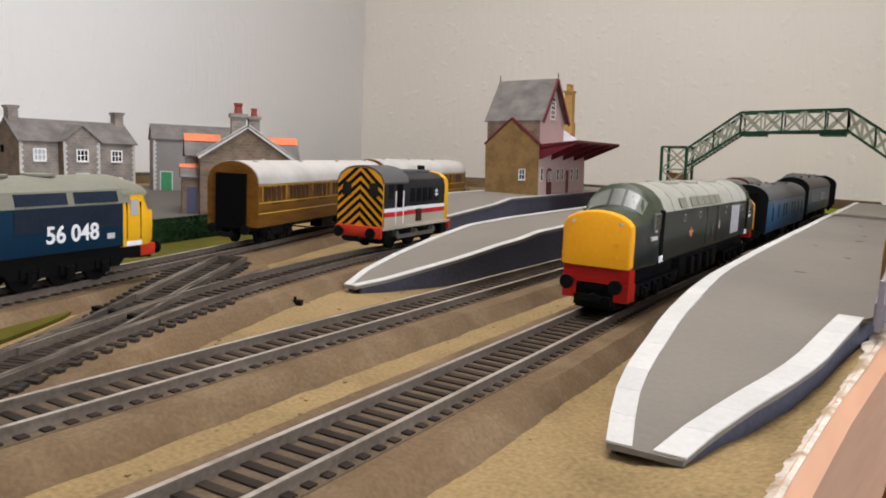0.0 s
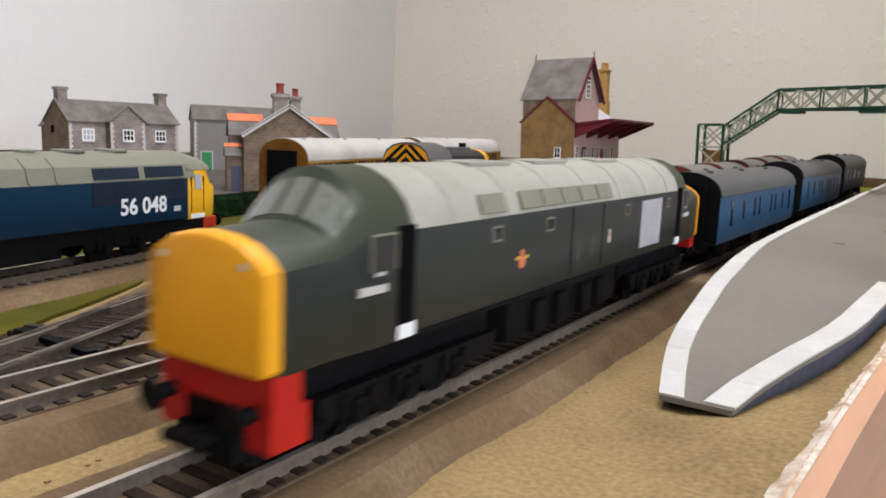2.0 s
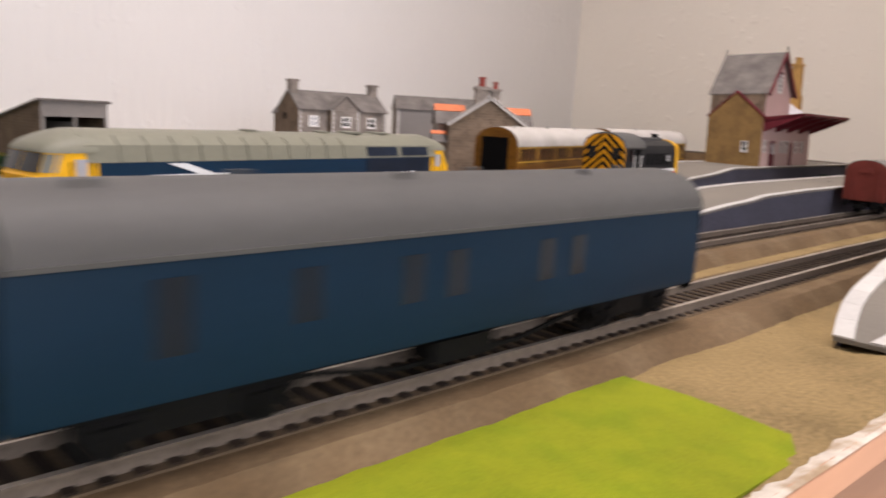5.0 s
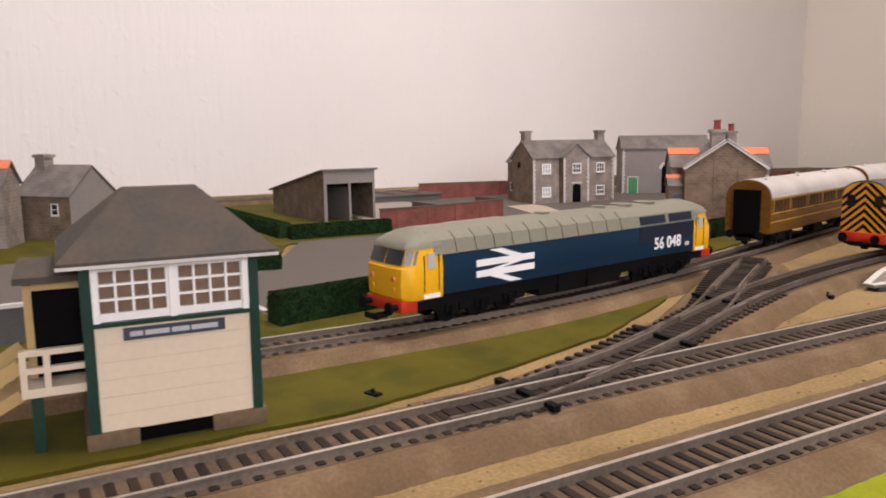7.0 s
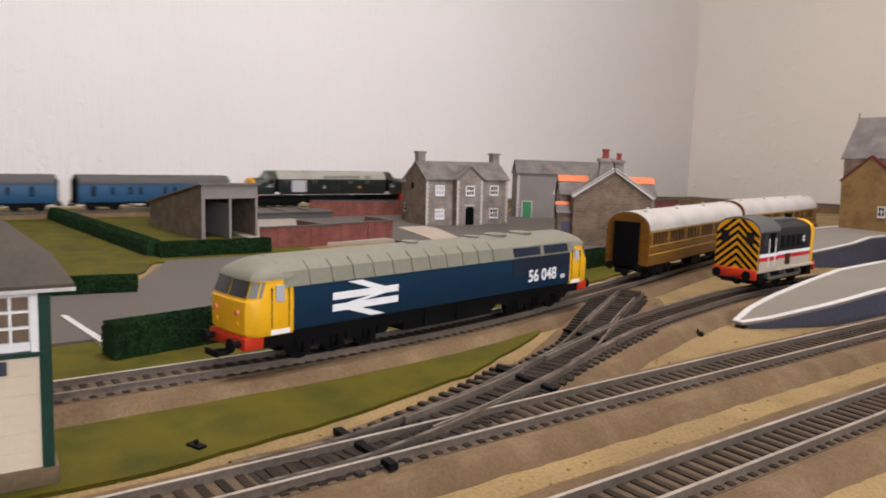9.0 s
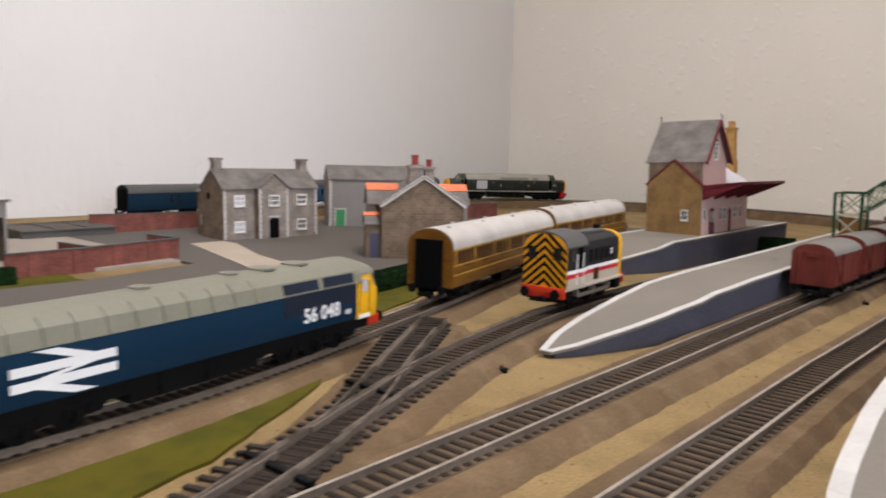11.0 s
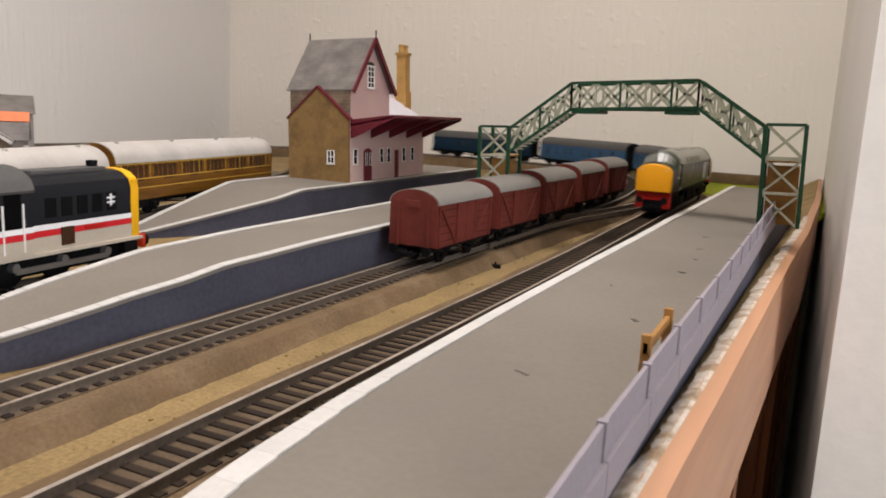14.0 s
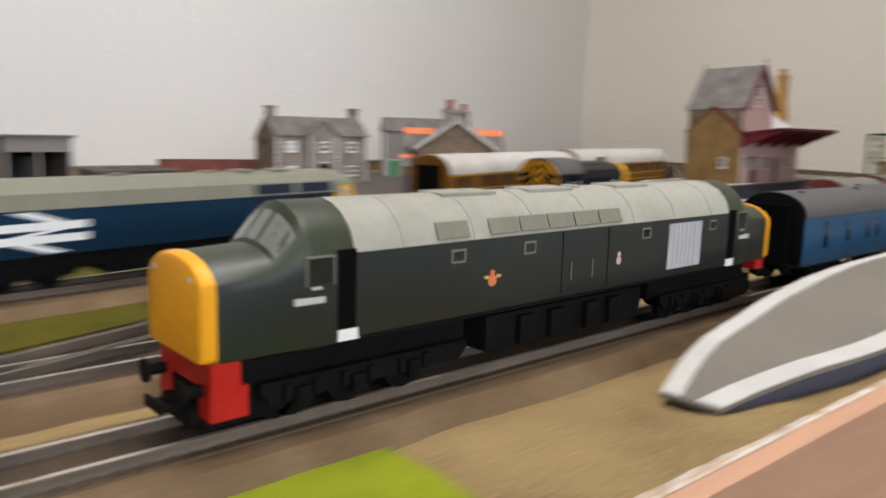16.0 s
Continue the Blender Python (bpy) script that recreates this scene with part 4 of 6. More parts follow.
    plates("panel_line", [(17.42, y, y + 0.35, 15, 36) for y in (-14, 12)], BLACK, body)
    plates("window_rim", [(17.4, y - 0.6, y + 5.1, 30.4, 34.6) for y in (-65, -33, 34, 84)], ROOFGREY, body)
    plates("handrail", [(17.6, y, y + 0.4, 19, 25.5) for y in (-9, 3)], ROOFGREY, body)
    plates("lower_valance", [(17.3, -101, 101, 12.6, 13.4)], BLACK, body)
    for y in (-48, 19):
        for sx in (-1, 1):
            bm = bmesh.new()
            disc(bm, (sx * 17.45, y, 23.4), 1.9 if y < 0 else 1.5, 0.4, 0, 14)
            disc(bm, (sx * 17.45, y, 25.8), 1.1, 0.4, 0, 10)
            mpart("crest", bm, ORANGE if y < 0 else PINK, body, "small painted crest")
            if y < 0:
                xa, xb = sorted((sx * 17.2, sx * 17.8))
                mpart("crest_wing", boxes((xa, xb, y - 3.6, y - 1.8, 24.2, 25.1), (xa, xb, y + 1.8, y + 3.6, 24.2, 25.1)), TEAKLINE, body)
    bm = soft_box(-12, 12, -44, 44, 5, 17.6, 1)
    mpart("fuel_tank", bm, BLACK, d)
    for k in (-26, -10, 10, 24):
        mpart("battery_box", soft_box(-14.5, 14.5, k - 4, k + 4, 6, 16.0, 0.5), BLACK, d)
    for ob in d.children:
        if ob.name.split(".")[0] in ("body", "roof", "cab", "nose_front"):
            ob.location.z = 0.0075
    return d


BODY56 = [(16.8, 15.8), (17.5, 17.0), (17.5, 32), (17.4, 36.8), (15.6, 43.4), (10.8, 48.2), (5.2, 50.2), (0, 50.8)]


def diesel_blue(m):
    """The long blue freight diesel with yellow cabs."""
    d = thing("freight_diesel", "blue diesel with yellow cabs and white emblem on the siding", "locomotive", m)
    low = BODY56[:4]
    bm = bmesh.new()
    loft(bm, [[(x, y, z) for x, z in low + [(-x, z) for x, z in reversed(low)]] for y in (-108, 108)])
    body = mpart("body", bm, RAILBLUE, d)
    up = [(17.55, 36.6), (15.75, 43.5), (10.9, 47.2), (5.2, 48.9), (0, 49.5)]
    sec = up + [(-x, z) for x, z in reversed(up) if x > 0]
    bm = bmesh.new()
    loft(bm, [[(x, y, z) for x, z in sec] for y in (-113, 113)])
    roof = mpart("roof", bm, ROOFGREY, d, "matt grey ribbed roof")
    for y in list(range(-99, 44, 13)):
        for sx in (-1, 1):
            bm = bmesh.new()
            a = [(sx * 17.4, y, 37), (sx * 15.7, y, 43.4), (sx * 11, y, 46.9)]
            loft(bm, [[(x, yy, z) for x, _, z in a] + [(x + sx * 0.55, yy, z + 0.35) for x, _, z in reversed(a)] for yy in (y, y + 1.4)])
            mpart("roof_rib", bm, ROOFGREY, roof)
    for y in (-20, 52, 76, 30):
        bm = bmesh.new()
        disc(bm, (0, y, 49.7), 7 if y > 40 else 4.5, 1.0, 2, 22)
        mpart("fan", bm, ROOFGREY, roof)
    for y0, y1 in ((50, 76), (80, 105)):
        for sx in (-1, 1):
            bm = bmesh.new()
            a = [(sx * 17.35, y0, 37.6), (sx * 16.0, y0, 42.6), (sx * 16.0, y1, 42.6), (sx * 17.35, y1, 37.6)]
            loft(bm, [[(x + sx * 0.1, yy, z) for x, yy, z in a], [(x + sx * 0.45, yy, z + 0.1) for x, yy, z in a]])
            mpart("roof_grille", bm, GRILLE, roof, "black roof grille")
    plates("side_grille", [(17.5, 49, 106, 26.0, 36.2)], GRILLE, body, "dark radiator grille")
    plates("lower_valance", [(17.4, -108, 108, 15.9, 16.5)], BLACK, body)
    for end in (-1, 1):
        bm = bmesh.new()
        def ring56(z, hx, yf, corner=4.5):
            yf += 11.5
            pts = [(hx, 108), (hx, yf - corner - 3), (hx - 0.7, yf - corner), (hx * 0.80, yf - 0.9), (hx * 0.35, yf)]
            return [(x, end * y, z) for x, y in pts] + [(-x, end * y, z) for x, y in reversed(pts)]
        loft(bm, [ring56(15.4, 17.0, 119.0), ring56(17.0, 17.5, 120.2), ring56(24, 17.5, 120.6), ring56(31.2, 17.5, 120.4), ring56(32.2, 17.4, 119.4), ring56(41.0, 16.5, 116.2)])
        cab = mpart("cab", bm, YELLOWB, d, "yellow cab end")
        bm = bmesh.new()
        loft(bm, [ring56(40.4, 16.9, 117.6), ring56(41.8, 16.5, 117.2), ring56(44.0, 15.2, 114.8), ring56(46.2, 12.4, 111.0, 6), ring56(48.0, 8.5, 106.5, 2), ring56(49.3, 3.0, 103, 0.5)])
        mpart("cab_roof", bm, ROOFGREY, cab, "matt grey cab roof")
        a, b = ring56(32.4, 17.45, 119.5), ring56(40.4, 16.6, 116.6)
        for i0, i1 in ((3.05, 4.46), (4.54, 5.95)):
            quad_on(a, b, i0, i1, 0.06, 0.94, 0.3, GLASSY, cab, "windscreen", "dark windscreen pane")
        for i0, i1 in ((2.1, 2.95), (6.05, 6.9), (1.45, 1.95), (7.05, 7.55)):
            quad_on(a, b, i0, i1, 0.08, 0.92, 0.3, REFLECTPANE, cab, "side_screen", "quarter light with a pale reflection put into its colour")
        for sx in (-1, 1):
            xa, xb = sorted((sx * 16.9, sx * 17.75))
            mpart("door_window", boxes((xa, xb, min(end * 117.5, end * 113), max(end * 117.5, end * 113), 30.5, 38)), PALEGLASS, cab)
            mpart("door_line", boxes((xa, xb - 0.05, end * 119.5 - 0.2, end * 119.5 + 0.2, 19, 37), (xa, xb - 0.05, end * 110.5 - 0.2, end * 110.5 + 0.2, 19, 37)), BLACK, cab)
            mpart("door_step", boxes((xa, xb + 0.05, min(end * 120, end * 110), max(end * 120, end * 110), 15.8, 18.0)), DECALW, cab, "white patch under the door")
        bm = soft_box(-15.4, 15.4, min(end * 122, end * 132), max(end * 122, end * 132), 9.5, 15.6, 0.8)
        mpart("buffer_beam", bm, ORANGERED, d, "orange-red buffer beam")
        for sx in (-1, 1):
            bm = bmesh.new()
            disc(bm, (sx * 9, end * 131.9, 26), 1.3, 1.4, 1, 12)
            mpart("headlight", bm, ORANGE, cab)
            bm = bmesh.new()
            disc(bm, (sx * 8.6, end * 131.7, 21), 1.1, 1.2, 1, 12)
            mpart("marker_light", bm, YELLOW, cab)
        buffers(d, end * 131.5, end, z=12.5)
        coupling(d, end * 130.5, end)
        bogie(d, end * 79, (-20, 0, 20), 7.4, 33)
    mpart("under_frame", boxes((-14.8, 14.8, -122, 122, 9.5, 15.9)), BLACK, d)
    bm = soft_box(-14, 14, -36, 36, 4.5, 17.0, 1)
    box(bm, -15.5, 15.5, -22, -4, 6, 16.5)
    box(bm, -15.5, 15.5, 3, 22, 5.5, 16.5)
    mpart("fuel_tank", bm, BLACK, d)
    # the white emblem of two bars and a bent diagonal
    for sx in (-1, 1):
        xa, xb = sorted((sx * 17.4, sx * 17.8))
        y0, dirn = (-86, 1) if sx > 0 else (-44, -1)
        shapes = [[(0, 17.6), (42, 17.6), (42, 13.2), (0, 13.2)], [(0, 10.4), (42, 10.4), (42, 6), (0, 6)], [(9, 23.6), (18, 23.6), (33, 17.6), (24, 17.6)], [(24, 13.2), (33, 13.2), (18, 10.4), (9, 10.4)], [(9, 6), (18, 6), (33, 0), (24, 0)]]
        for k, poly in enumerate(shapes):
            bm = bmesh.new()
            prism(bm, [(y0 + dirn * a, 17.4 + b * 0.78) for a, b in poly], 0, xa, xb + 0.02 * k * sx)
            mpart("emblem_bar", bm, DECALW, body, "white emblem")
        cu = bpy.data.curves.new("number", "FONT")
        cu.body, cu.size, cu.extrude, cu.align_x = "56 048", 0.0104, 0.0001, "CENTER"
        cu.offset = 0.00022
        cu.materials.append(DECALW)
        tx = new("running_number", cu)
        tx.parent = body
        tx.matrix_basis = pose(sx * 0.01785, 0.0785, 0.0212, 90, 0, 90 * sx)
        tagged(tx, "white running number")
        mpart("maker_plate", boxes((xa, xb, 98, 102.5, 20.5, 23)), SILL, body)
    return d


def shunter(m):
    """The small shunter: cab at -y with striped end, bonnet, coupled wheels."""
    d = thing("shunting_locomotive", "small black shunter with yellow and black striped end", "locomotive", m)
    cabs = [(16, 13), (16.3, 14), (16.3, 38), (14.5, 42.5), (10, 45.6), (5, 47.0), (0, 47.4)]
    bm = bmesh.new()
    loft(bm, [section(cabs, -50), section(cabs, -20)])
    cab = mpart("cab", bm, LIVERY, d)
    bm = bmesh.new()
    roofs = [(16.9, 39), (14.9, 43.2), (10.2, 46.3), (5, 47.7), (0, 48.1)]
    sec = roofs + [(-x, z) for x, z in reversed(roofs) if x > 0]
    low = [(x * 0.965, z - 1.0) for x, z in reversed(sec)]
    loft(bm, [[(x, y, z) for x, z in sec + low] for y in (-50.8, -19)])
    mpart("roof", bm, DARKROOF, d)
    bon = [(14.2, 13), (14.5, 14), (14.5, 36), (13, 40.2), (9, 42.8), (4.5, 43.8), (0, 44)]
    bm = bmesh.new()
    loft(bm, [section(bon, -20), section(bon, 42)])
    hood = mpart("bonnet", bm, LIVERY, d, "dark grey bonnet")
    mpart("bonnet_top", soft_box(-5, 5, -10, 34, 43, 45.4, 0.5), DARKROOF, hood)
    bm = bmesh.new()
    disc(bm, (0, 30, 46), 2.6, 4, 2, 14)
    mpart("exhaust", bm, BLACK, hood)
    bm = bmesh.new()
    loft(bm, [section([(x * 1.03, z + 0.3) for x, z in bon], 40), section([(x * 1.03, z + 0.3) for x, z in bon], 45)])
    grille_end = mpart("radiator", bm, YELLOWB, d, "yellow radiator end")
    # striped end
    bm = bmesh.new()
    endp = [(x, z) for x, z in mirrored(cabs) if z > 12]
    prism(bm, endp, 1, -50.7, -49.9)
    striped = mpart("striped_end", bm, YELLOW, d, "yellow end with black chevrons")
    for k in range(8):
        z = 7.0 + k * 5.0
        for sx in (-1, 1):
            poly = [(0, z + 5.2), (sx * 16.1, z - 7.8), (sx * 16.1, z - 5.2), (0, z + 7.8)]
            clipped = []
            for (xa, za), (xb, zb) in zip(poly, poly[1:] + poly[:1]):
                for w in range(12):
                    clipped.append((xa + (xb - xa) * w / 12, za + (zb - za) * w / 12))
            def top(x):
                t = abs(x)
                return lerp_table([(0, 47.0), (5, 46.7), (10, 45.3), (14.5, 42.2), (16.3, 38)], t)
            pts = [(x, min(max(q, 14.2), top(x) - 0.2)) for x, q in clipped]
            area2 = sum(a[0] * b[1] - b[0] * a[1] for a, b in zip(pts, pts[1:] + pts[:1]))
            if abs(area2) < 8:
                continue
            bm = bmesh.new()
            prism(bm, pts, 1, -50.95, -50.6)
            bmesh.ops.remove_doubles(bm, verts=bm.verts, dist=0.02)
            mpart("chevron", bm, BLACK, striped)
    for x in (-9.5, 9.5):
        mpart("end_window", boxes((x - 3, x + 3, -51.15, -50.5, 31, 38.5)), GLASSY, striped)
    plates("cab_window", [(16.3, -44, -38, 30, 38)], GLASSY, cab)
    plates("cab_door", [(16.3, -34, -26, 15, 38)], DARK, cab)
    for y in (-35, -25):
        plates("handrail", [(16.7, y - 0.35, y + 0.35, 15, 34)], WHITE, cab)
    for x, a, b in ((16.4, -49, -20), (14.6, -19.6, 40)):
        plates("white_band", [(x, a, b, 22.2, 24.4)], DECALW, d)
        plates("red_band", [(x, a, b, 19.6, 22.1)], DECALR, d)
        plates("cream_band", [(x, a, b, 13.4, 19.5)], LIVWHITE, d)
    plates("box", [(15.4, -4, 3, 15, 22.5)], TEAKDARK, hood)
    plates("name_plate", [(14.9, 10, 22, 19.8, 21.8)], BEAMRED, hood)
    for k in range(5):
        plates("louvre", [(14.6, -12 + k * 9, -6 + k * 9, 27, 35)], BLACK, hood)
    for sx in (-1, 1):
        xa, xb = sorted((sx * 14.3, sx * 14.85))
        mpart("emblem", boxes((xa, xb, 24, 29, 32.2, 33), (xa, xb, 24, 29, 30.2, 31), (xa, xb, 25.8, 27.2, 29, 34.2)), DECALW, hood)
        for k in range(6):
            mpart("ladder_rung", boxes((xa, xb, 41, 44.5, 16 + 4.5 * k, 17 + 4.5 * k)), YELLOWB, grille_end)
    for end, y in ((-1, -51.5), (1, 47)):
        mpart("buffer_beam", soft_box(-16.3, 16.3, y - 1.3, y + 1.3, 7.5, 14, 0.4), ORANGERED, d, "red buffer beam")
        buffers(d, y, end, z=10.5)
        coupling(d, y, end)
    mpart("running_plate", boxes((-16.4, 16.4, -50, 46, 12, 13.4)), LIVWHITE, d)
    mpart("frame", boxes((-11.5, 11.5, -46, 44, 4, 12)), BLACK, d)
    for y in (-28, -2, 24):
        wheelset(d, y, 8.6)
        for sx in (-1, 1):
            bm = bmesh.new()
            disc(bm, (sx * 13.2, y, 8.6), 2.0, 3.2, 0, 12)
            mpart("crank", bm, STEEL, d)
    for sx in (-1, 1):
        xa, xb = sorted((sx * 13.8, sx * 14.9))
        mpart("coupling_rod", boxes((xa, xb, -28, 24, 6.0, 8.2)), STEEL, d, "bright coupling rod")
        xa, xb = sorted((sx * 12.2, sx * 15.6))
        mpart("sand_box", boxes((xa, xb, -46, -38, 5, 12)), BLACK, d)
        mpart("sand_box", boxes((xa, xb, 34, 43, 5, 12)), BLACK, d)
    return d


def coach(m, name, label, L, body_m, roof_m, end_m, windows, line_m=None, arch=13.2, category="coach", group="", glass=None, ends_open=True):
    """A bogie coach or van with an arched roof. windows: (y0, y1, z0, z1)."""
    h = L / 2
    c = thing(name, label, category, m, group)
    side = [(16.8, 11.5), (17.6, 14), (17.7, 26), (17.2, 36.5), (16.9, 38)]
    bm = bmesh.new()
    loft(bm, [[(x, y, z) for x, z in side + [(-x, z) for x, z in reversed(side)]] for y in (-h, h)])
    body = mpart("body", bm, body_m, c)
    arcp = [(17.9 * math.cos(a), 37.2 + arch * math.sin(a) ** 0.9 if math.sin(a) > 0 else 37.2) for a in [math.pi * i / 14 for i in range(15)]]
    bm = bmesh.new()
    loft(bm, [[(x, y, z) for x, z in arcp] for y in (-h + 0.5, h - 0.5)])
    roof = mpart("roof", bm, roof_m, c)
    bm = bmesh.new()
    for sx in (-1, 1):
        box(bm, sx * 17.9 - 0.35, sx * 17.9 + 0.35, -h + 0.5, h - 0.5, 37.0, 37.9)
    mpart("gutter", bm, roof_m, roof)
    k = int(L / 34)
    for i in range(k):
        y = -h + L * (i + 0.5) / k
        bm = bmesh.new()
        disc(bm, ((-1) ** i * 6.0, y, 37.0 + arch * 0.97), 1.6, 2.2, 2, 10)
        mpart("roof_vent", bm, roof_m, roof)
    for end in (-1, 1):
        bm = bmesh.new()
        prism(bm, [(17.3, 12), (17.6, 37)] + [(x * 0.985, z - 0.25) for x, z in arcp[1:-1]] + [(-17.6, 37), (-17.3, 12)], 1, end * h - 0.2, end * (h + 0.5))
        e = mpart("coach_end", bm, end_m, c)
        if ends_open:
            bm = boxes((-10, 10, min(end * h, end * (h + 3.6)), max(end * h, end * (h + 3.6)), 11, 43))
            mpart("gangway", bm, DARK, e, "black gangway connection")
        buffers(c, end * h, end, z=10.5, r=3.0)
        coupling(c, end * h, end)
        bogie(c, end * (h - 34), (-15, 15), 6.3, 23)
    for y0, y1, z0, z1 in windows:
        for sx in (-1, 1):
            xa, xb = sorted((sx * 16.6, sx * 17.75))
            mpart("window", boxes((xa, xb, y0, y1, z0, z1)), glass or GLASSY, body)
    if line_m:
        plates("lining", [(17.62, -h + 1, h - 1, z, z + 0.55) for z in (19.5, 25.8, 36.0)], line_m, body)
        y = -h + 6
        while y < h - 4:
            plates("beading", [(17.45, y, y + 0.45, 26, 36)], line_m, body)
            y += 8.5
    mpart("underframe", boxes((-13, 13, -h + 2, h - 2, 9.5, 12.2), (-2, 2, -h + 4, h - 4, 8, 10)), BLACK, c)
    bm = bmesh.new()
    for sx in (-1, 1):
        rod(bm, (sx * 11, -h + 52, 9.5), (sx * 11, -22, 4.2), 1.0)
        rod(bm, (sx * 11, -22, 4.2), (sx * 11, 22, 4.2), 1.0)
        rod(bm, (sx * 11, 22, 4.2), (sx * 11, h - 52, 9.5), 1.0)
    mpart("truss", bm, BLACK, c)
    mpart("battery_box", boxes((6, 15, -14, 8, 4.5, 10), (-15, -6, -8, 16, 4.5, 10)), BLACK, c)
    return c


def van(m):
    """A four-wheeled covered goods van."""
    v = thing("goods_van", "red-brown goods van with a grey arched roof", "goods van", m, "row of goods vans")
    h = 38.5
    mpart_body = bmesh.new()
    box(mpart_body, -15.8, 15.8, -h, h, 11.5, 37.5)
    body = mpart("body", mpart_body, VANBROWN, v)
    arcp = [(16.9 * math.cos(a), 37.0 + 8.6 * math.sin(a)) for a in [math.pi * i / 12 for i in range(13)]]
    bm = bmesh.new()
    loft(bm, [[(x, y, z) for x, z in arcp] for y in (-h - 0.8, h + 0.8)])
    mpart("roof", bm, VANROOF, v, "dull grey roof")
    for end in (-1, 1):
        bm = bmesh.new()
        prism(bm, [(15.9, 11.8), (15.9, 37)] + [(x * 0.955, z - 0.45) for x, z in arcp[1:-1]] + [(-15.9, 37), (-15.9, 11.8)], 1, end * h - 0.1, end * (h + 1.05))
        e = mpart("van_end", bm, VANBROWN, v)
        for x in (-10, 10):
            mpart("end_post", boxes((x - 0.9, x + 0.9, min(end * (h + 0.9), end * (h + 2)), max(end * (h + 0.9), end * (h + 2)), 11.5, 38)), VANBROWN, e)
        mpart("end_vent", boxes((-4.6, 4.6, min(end * (h + 0.9), end * (h + 2.6)), max(end * (h + 0.9), end * (h + 2.6)), 35, 39)), VANBROWN, e)
        buffers(v, end * h, end, z=9.6, r=2.9)
        coupling(v, end * h, end)
        wheelset(v, end * 20, 6.3)
    for sx in (-1, 1):
        xa, xb = sorted((sx * 15.6, sx * 16.9))
        for y in (-37, -13, 13, 37):
            mpart("side_post", boxes((xa, xb, y - 0.9, y + 0.9, 11.6, 37)), VANBROWN, body)
        for a, b in ((-36, -14), (36, 14)):
            bm = bmesh.new()
            rod(bm, (sx * 16.2, a, 36), (sx * 16.2, b, 12.5), 1.1, 1.1)
            mpart("brace", bm, VANBROWN, body)
        mpart("door", boxes((xa, xb - 0.3, -12, -0.3, 12.5, 36.4)), VANBROWN, body)
        mpart("door", boxes((xa, xb - 0.3, 0.3, 12, 12.5, 36.4)), VANBROWN, body)
        for k in range(5):
            zz = 15 + k * 4.6
            mpart("plank_line", boxes((xa, xb - 0.95 if sx > 0 else xb, -36, 36, zz, zz + 0.25)) if sx > 0 else boxes((xa + 0.95, xb, -36, 36, zz, zz + 0.25)), BLACK, body)
        xa, xb = sorted((sx * 10.5, sx * 12.5))
        mpart("sole_bar", boxes((xa, xb, -h, h, 8.6, 11.6)), BLACK, v)
        for y in (-20, 20):
            mpart("axle_box", boxes((xa, xb, y - 3, y + 3, 4, 9), (xa, xb, y - 8, y + 8, 7.2, 8.2)), BLACK, v)
        bm = bmesh.new()
        rod(bm, (sx * 12, -8, 9), (sx * 12, 18, 4.5), 0.9)
        mpart("brake_lever", bm, BLACK, v)
    mpart("floor_frame", boxes((-14, 14, -h + 1, h - 1, 10, 12)), BLACK, v)
    return v


# standing stock
def on_path(pts, y, back):
    """The pose of a vehicle whose middle is near y on a path of points, nose towards smaller y."""
    i = min(range(len(pts)), key=lambda k: abs(pts[k].y - y))
    j = max(min(range(len(pts)), key=lambda k: abs(pts[k].y - (y - back))), 0)
    k = min(range(len(pts)), key=lambda k: abs(pts[k].y - (y + back)))
    d = pts[j] - pts[k]
    mid = (pts[j] + pts[k]) / 2
    return pose(mid.x, mid.y, mid.z, 0, 0, math.degrees(math.atan2(d.x, -d.y)))


freight = diesel_blue(on_path(SIDING, 0.183, 0.076))
shunt = shunter(pose(-0.3030, 0.517, RAIL_Z + 0.0006, 0, 0, 5.5))
shunt.scale = (1.07, 1.07, 1.17)
TW = []
y = -112
for i in range(6):
    for k, w in ((0, 4.6), (6.2, 3.2), (11.2, 5.2), (18.5, 5.2), (26, 3.2)):
        TW.append((y + k, y + k + w, 27 if w < 5 else 24.5, 35.2))
    y += 37.5
teak = "varnished teak coach with white roof and yellow lining"
tc1 = coach(on_path(SIDING, 0.533, 0.086), "teak_coach", teak, 240, TEAK, COACHROOF, TEAK, TW, TEAKLINE, group="teak coaches", glass=TEAKDARK)
tc1.scale = (1.05, 1.0, 1.11)
copy_thing(tc1, on_path(SIDING, 0.775, 0.086))
first = van(pose(XB + 0.0055, 0.700, 0.0104, 0, 0, -1))
for i, yy in enumerate((0.793, 0.886, 0.979, 1.070)):
    copy_thing(first, pose(XB + 0.0075 + 0.0022 * i, yy, 0.0118 + 0.0020 * i, 0, 0, -1.5))

# the moving train
loco = diesel_nosed(pose(XA, 0.5, RAIL_Z))
CW = [(-82, -77.5, 20, 34), (-54, -50, 22, 33), (-26, -22, 22, 33), (-12, -8, 22, 33), (22, 26, 22, 33), (36, 40, 22, 33), (60, 64, 22, 33), (84, 89, 20, 34)]
# the last coach wears the blue with shade painted in
vans = [coach(pose(XA, 0.8 + 0.24 * i, RAIL_Z), "parcels_coach", "blue parcels coach at the tail of the train, shade put into its colour" if i == 2 else "blue parcels coach with black ends and dark grey roof", L, TAILSHADEBLUE if i == 2 else COACHBLUE, DARKROOF, BLACK, CW[:6] if i == 2 else CW, None, 12.2, group="coaches of the moving train") for i, L in enumerate((212, 219, 216))]


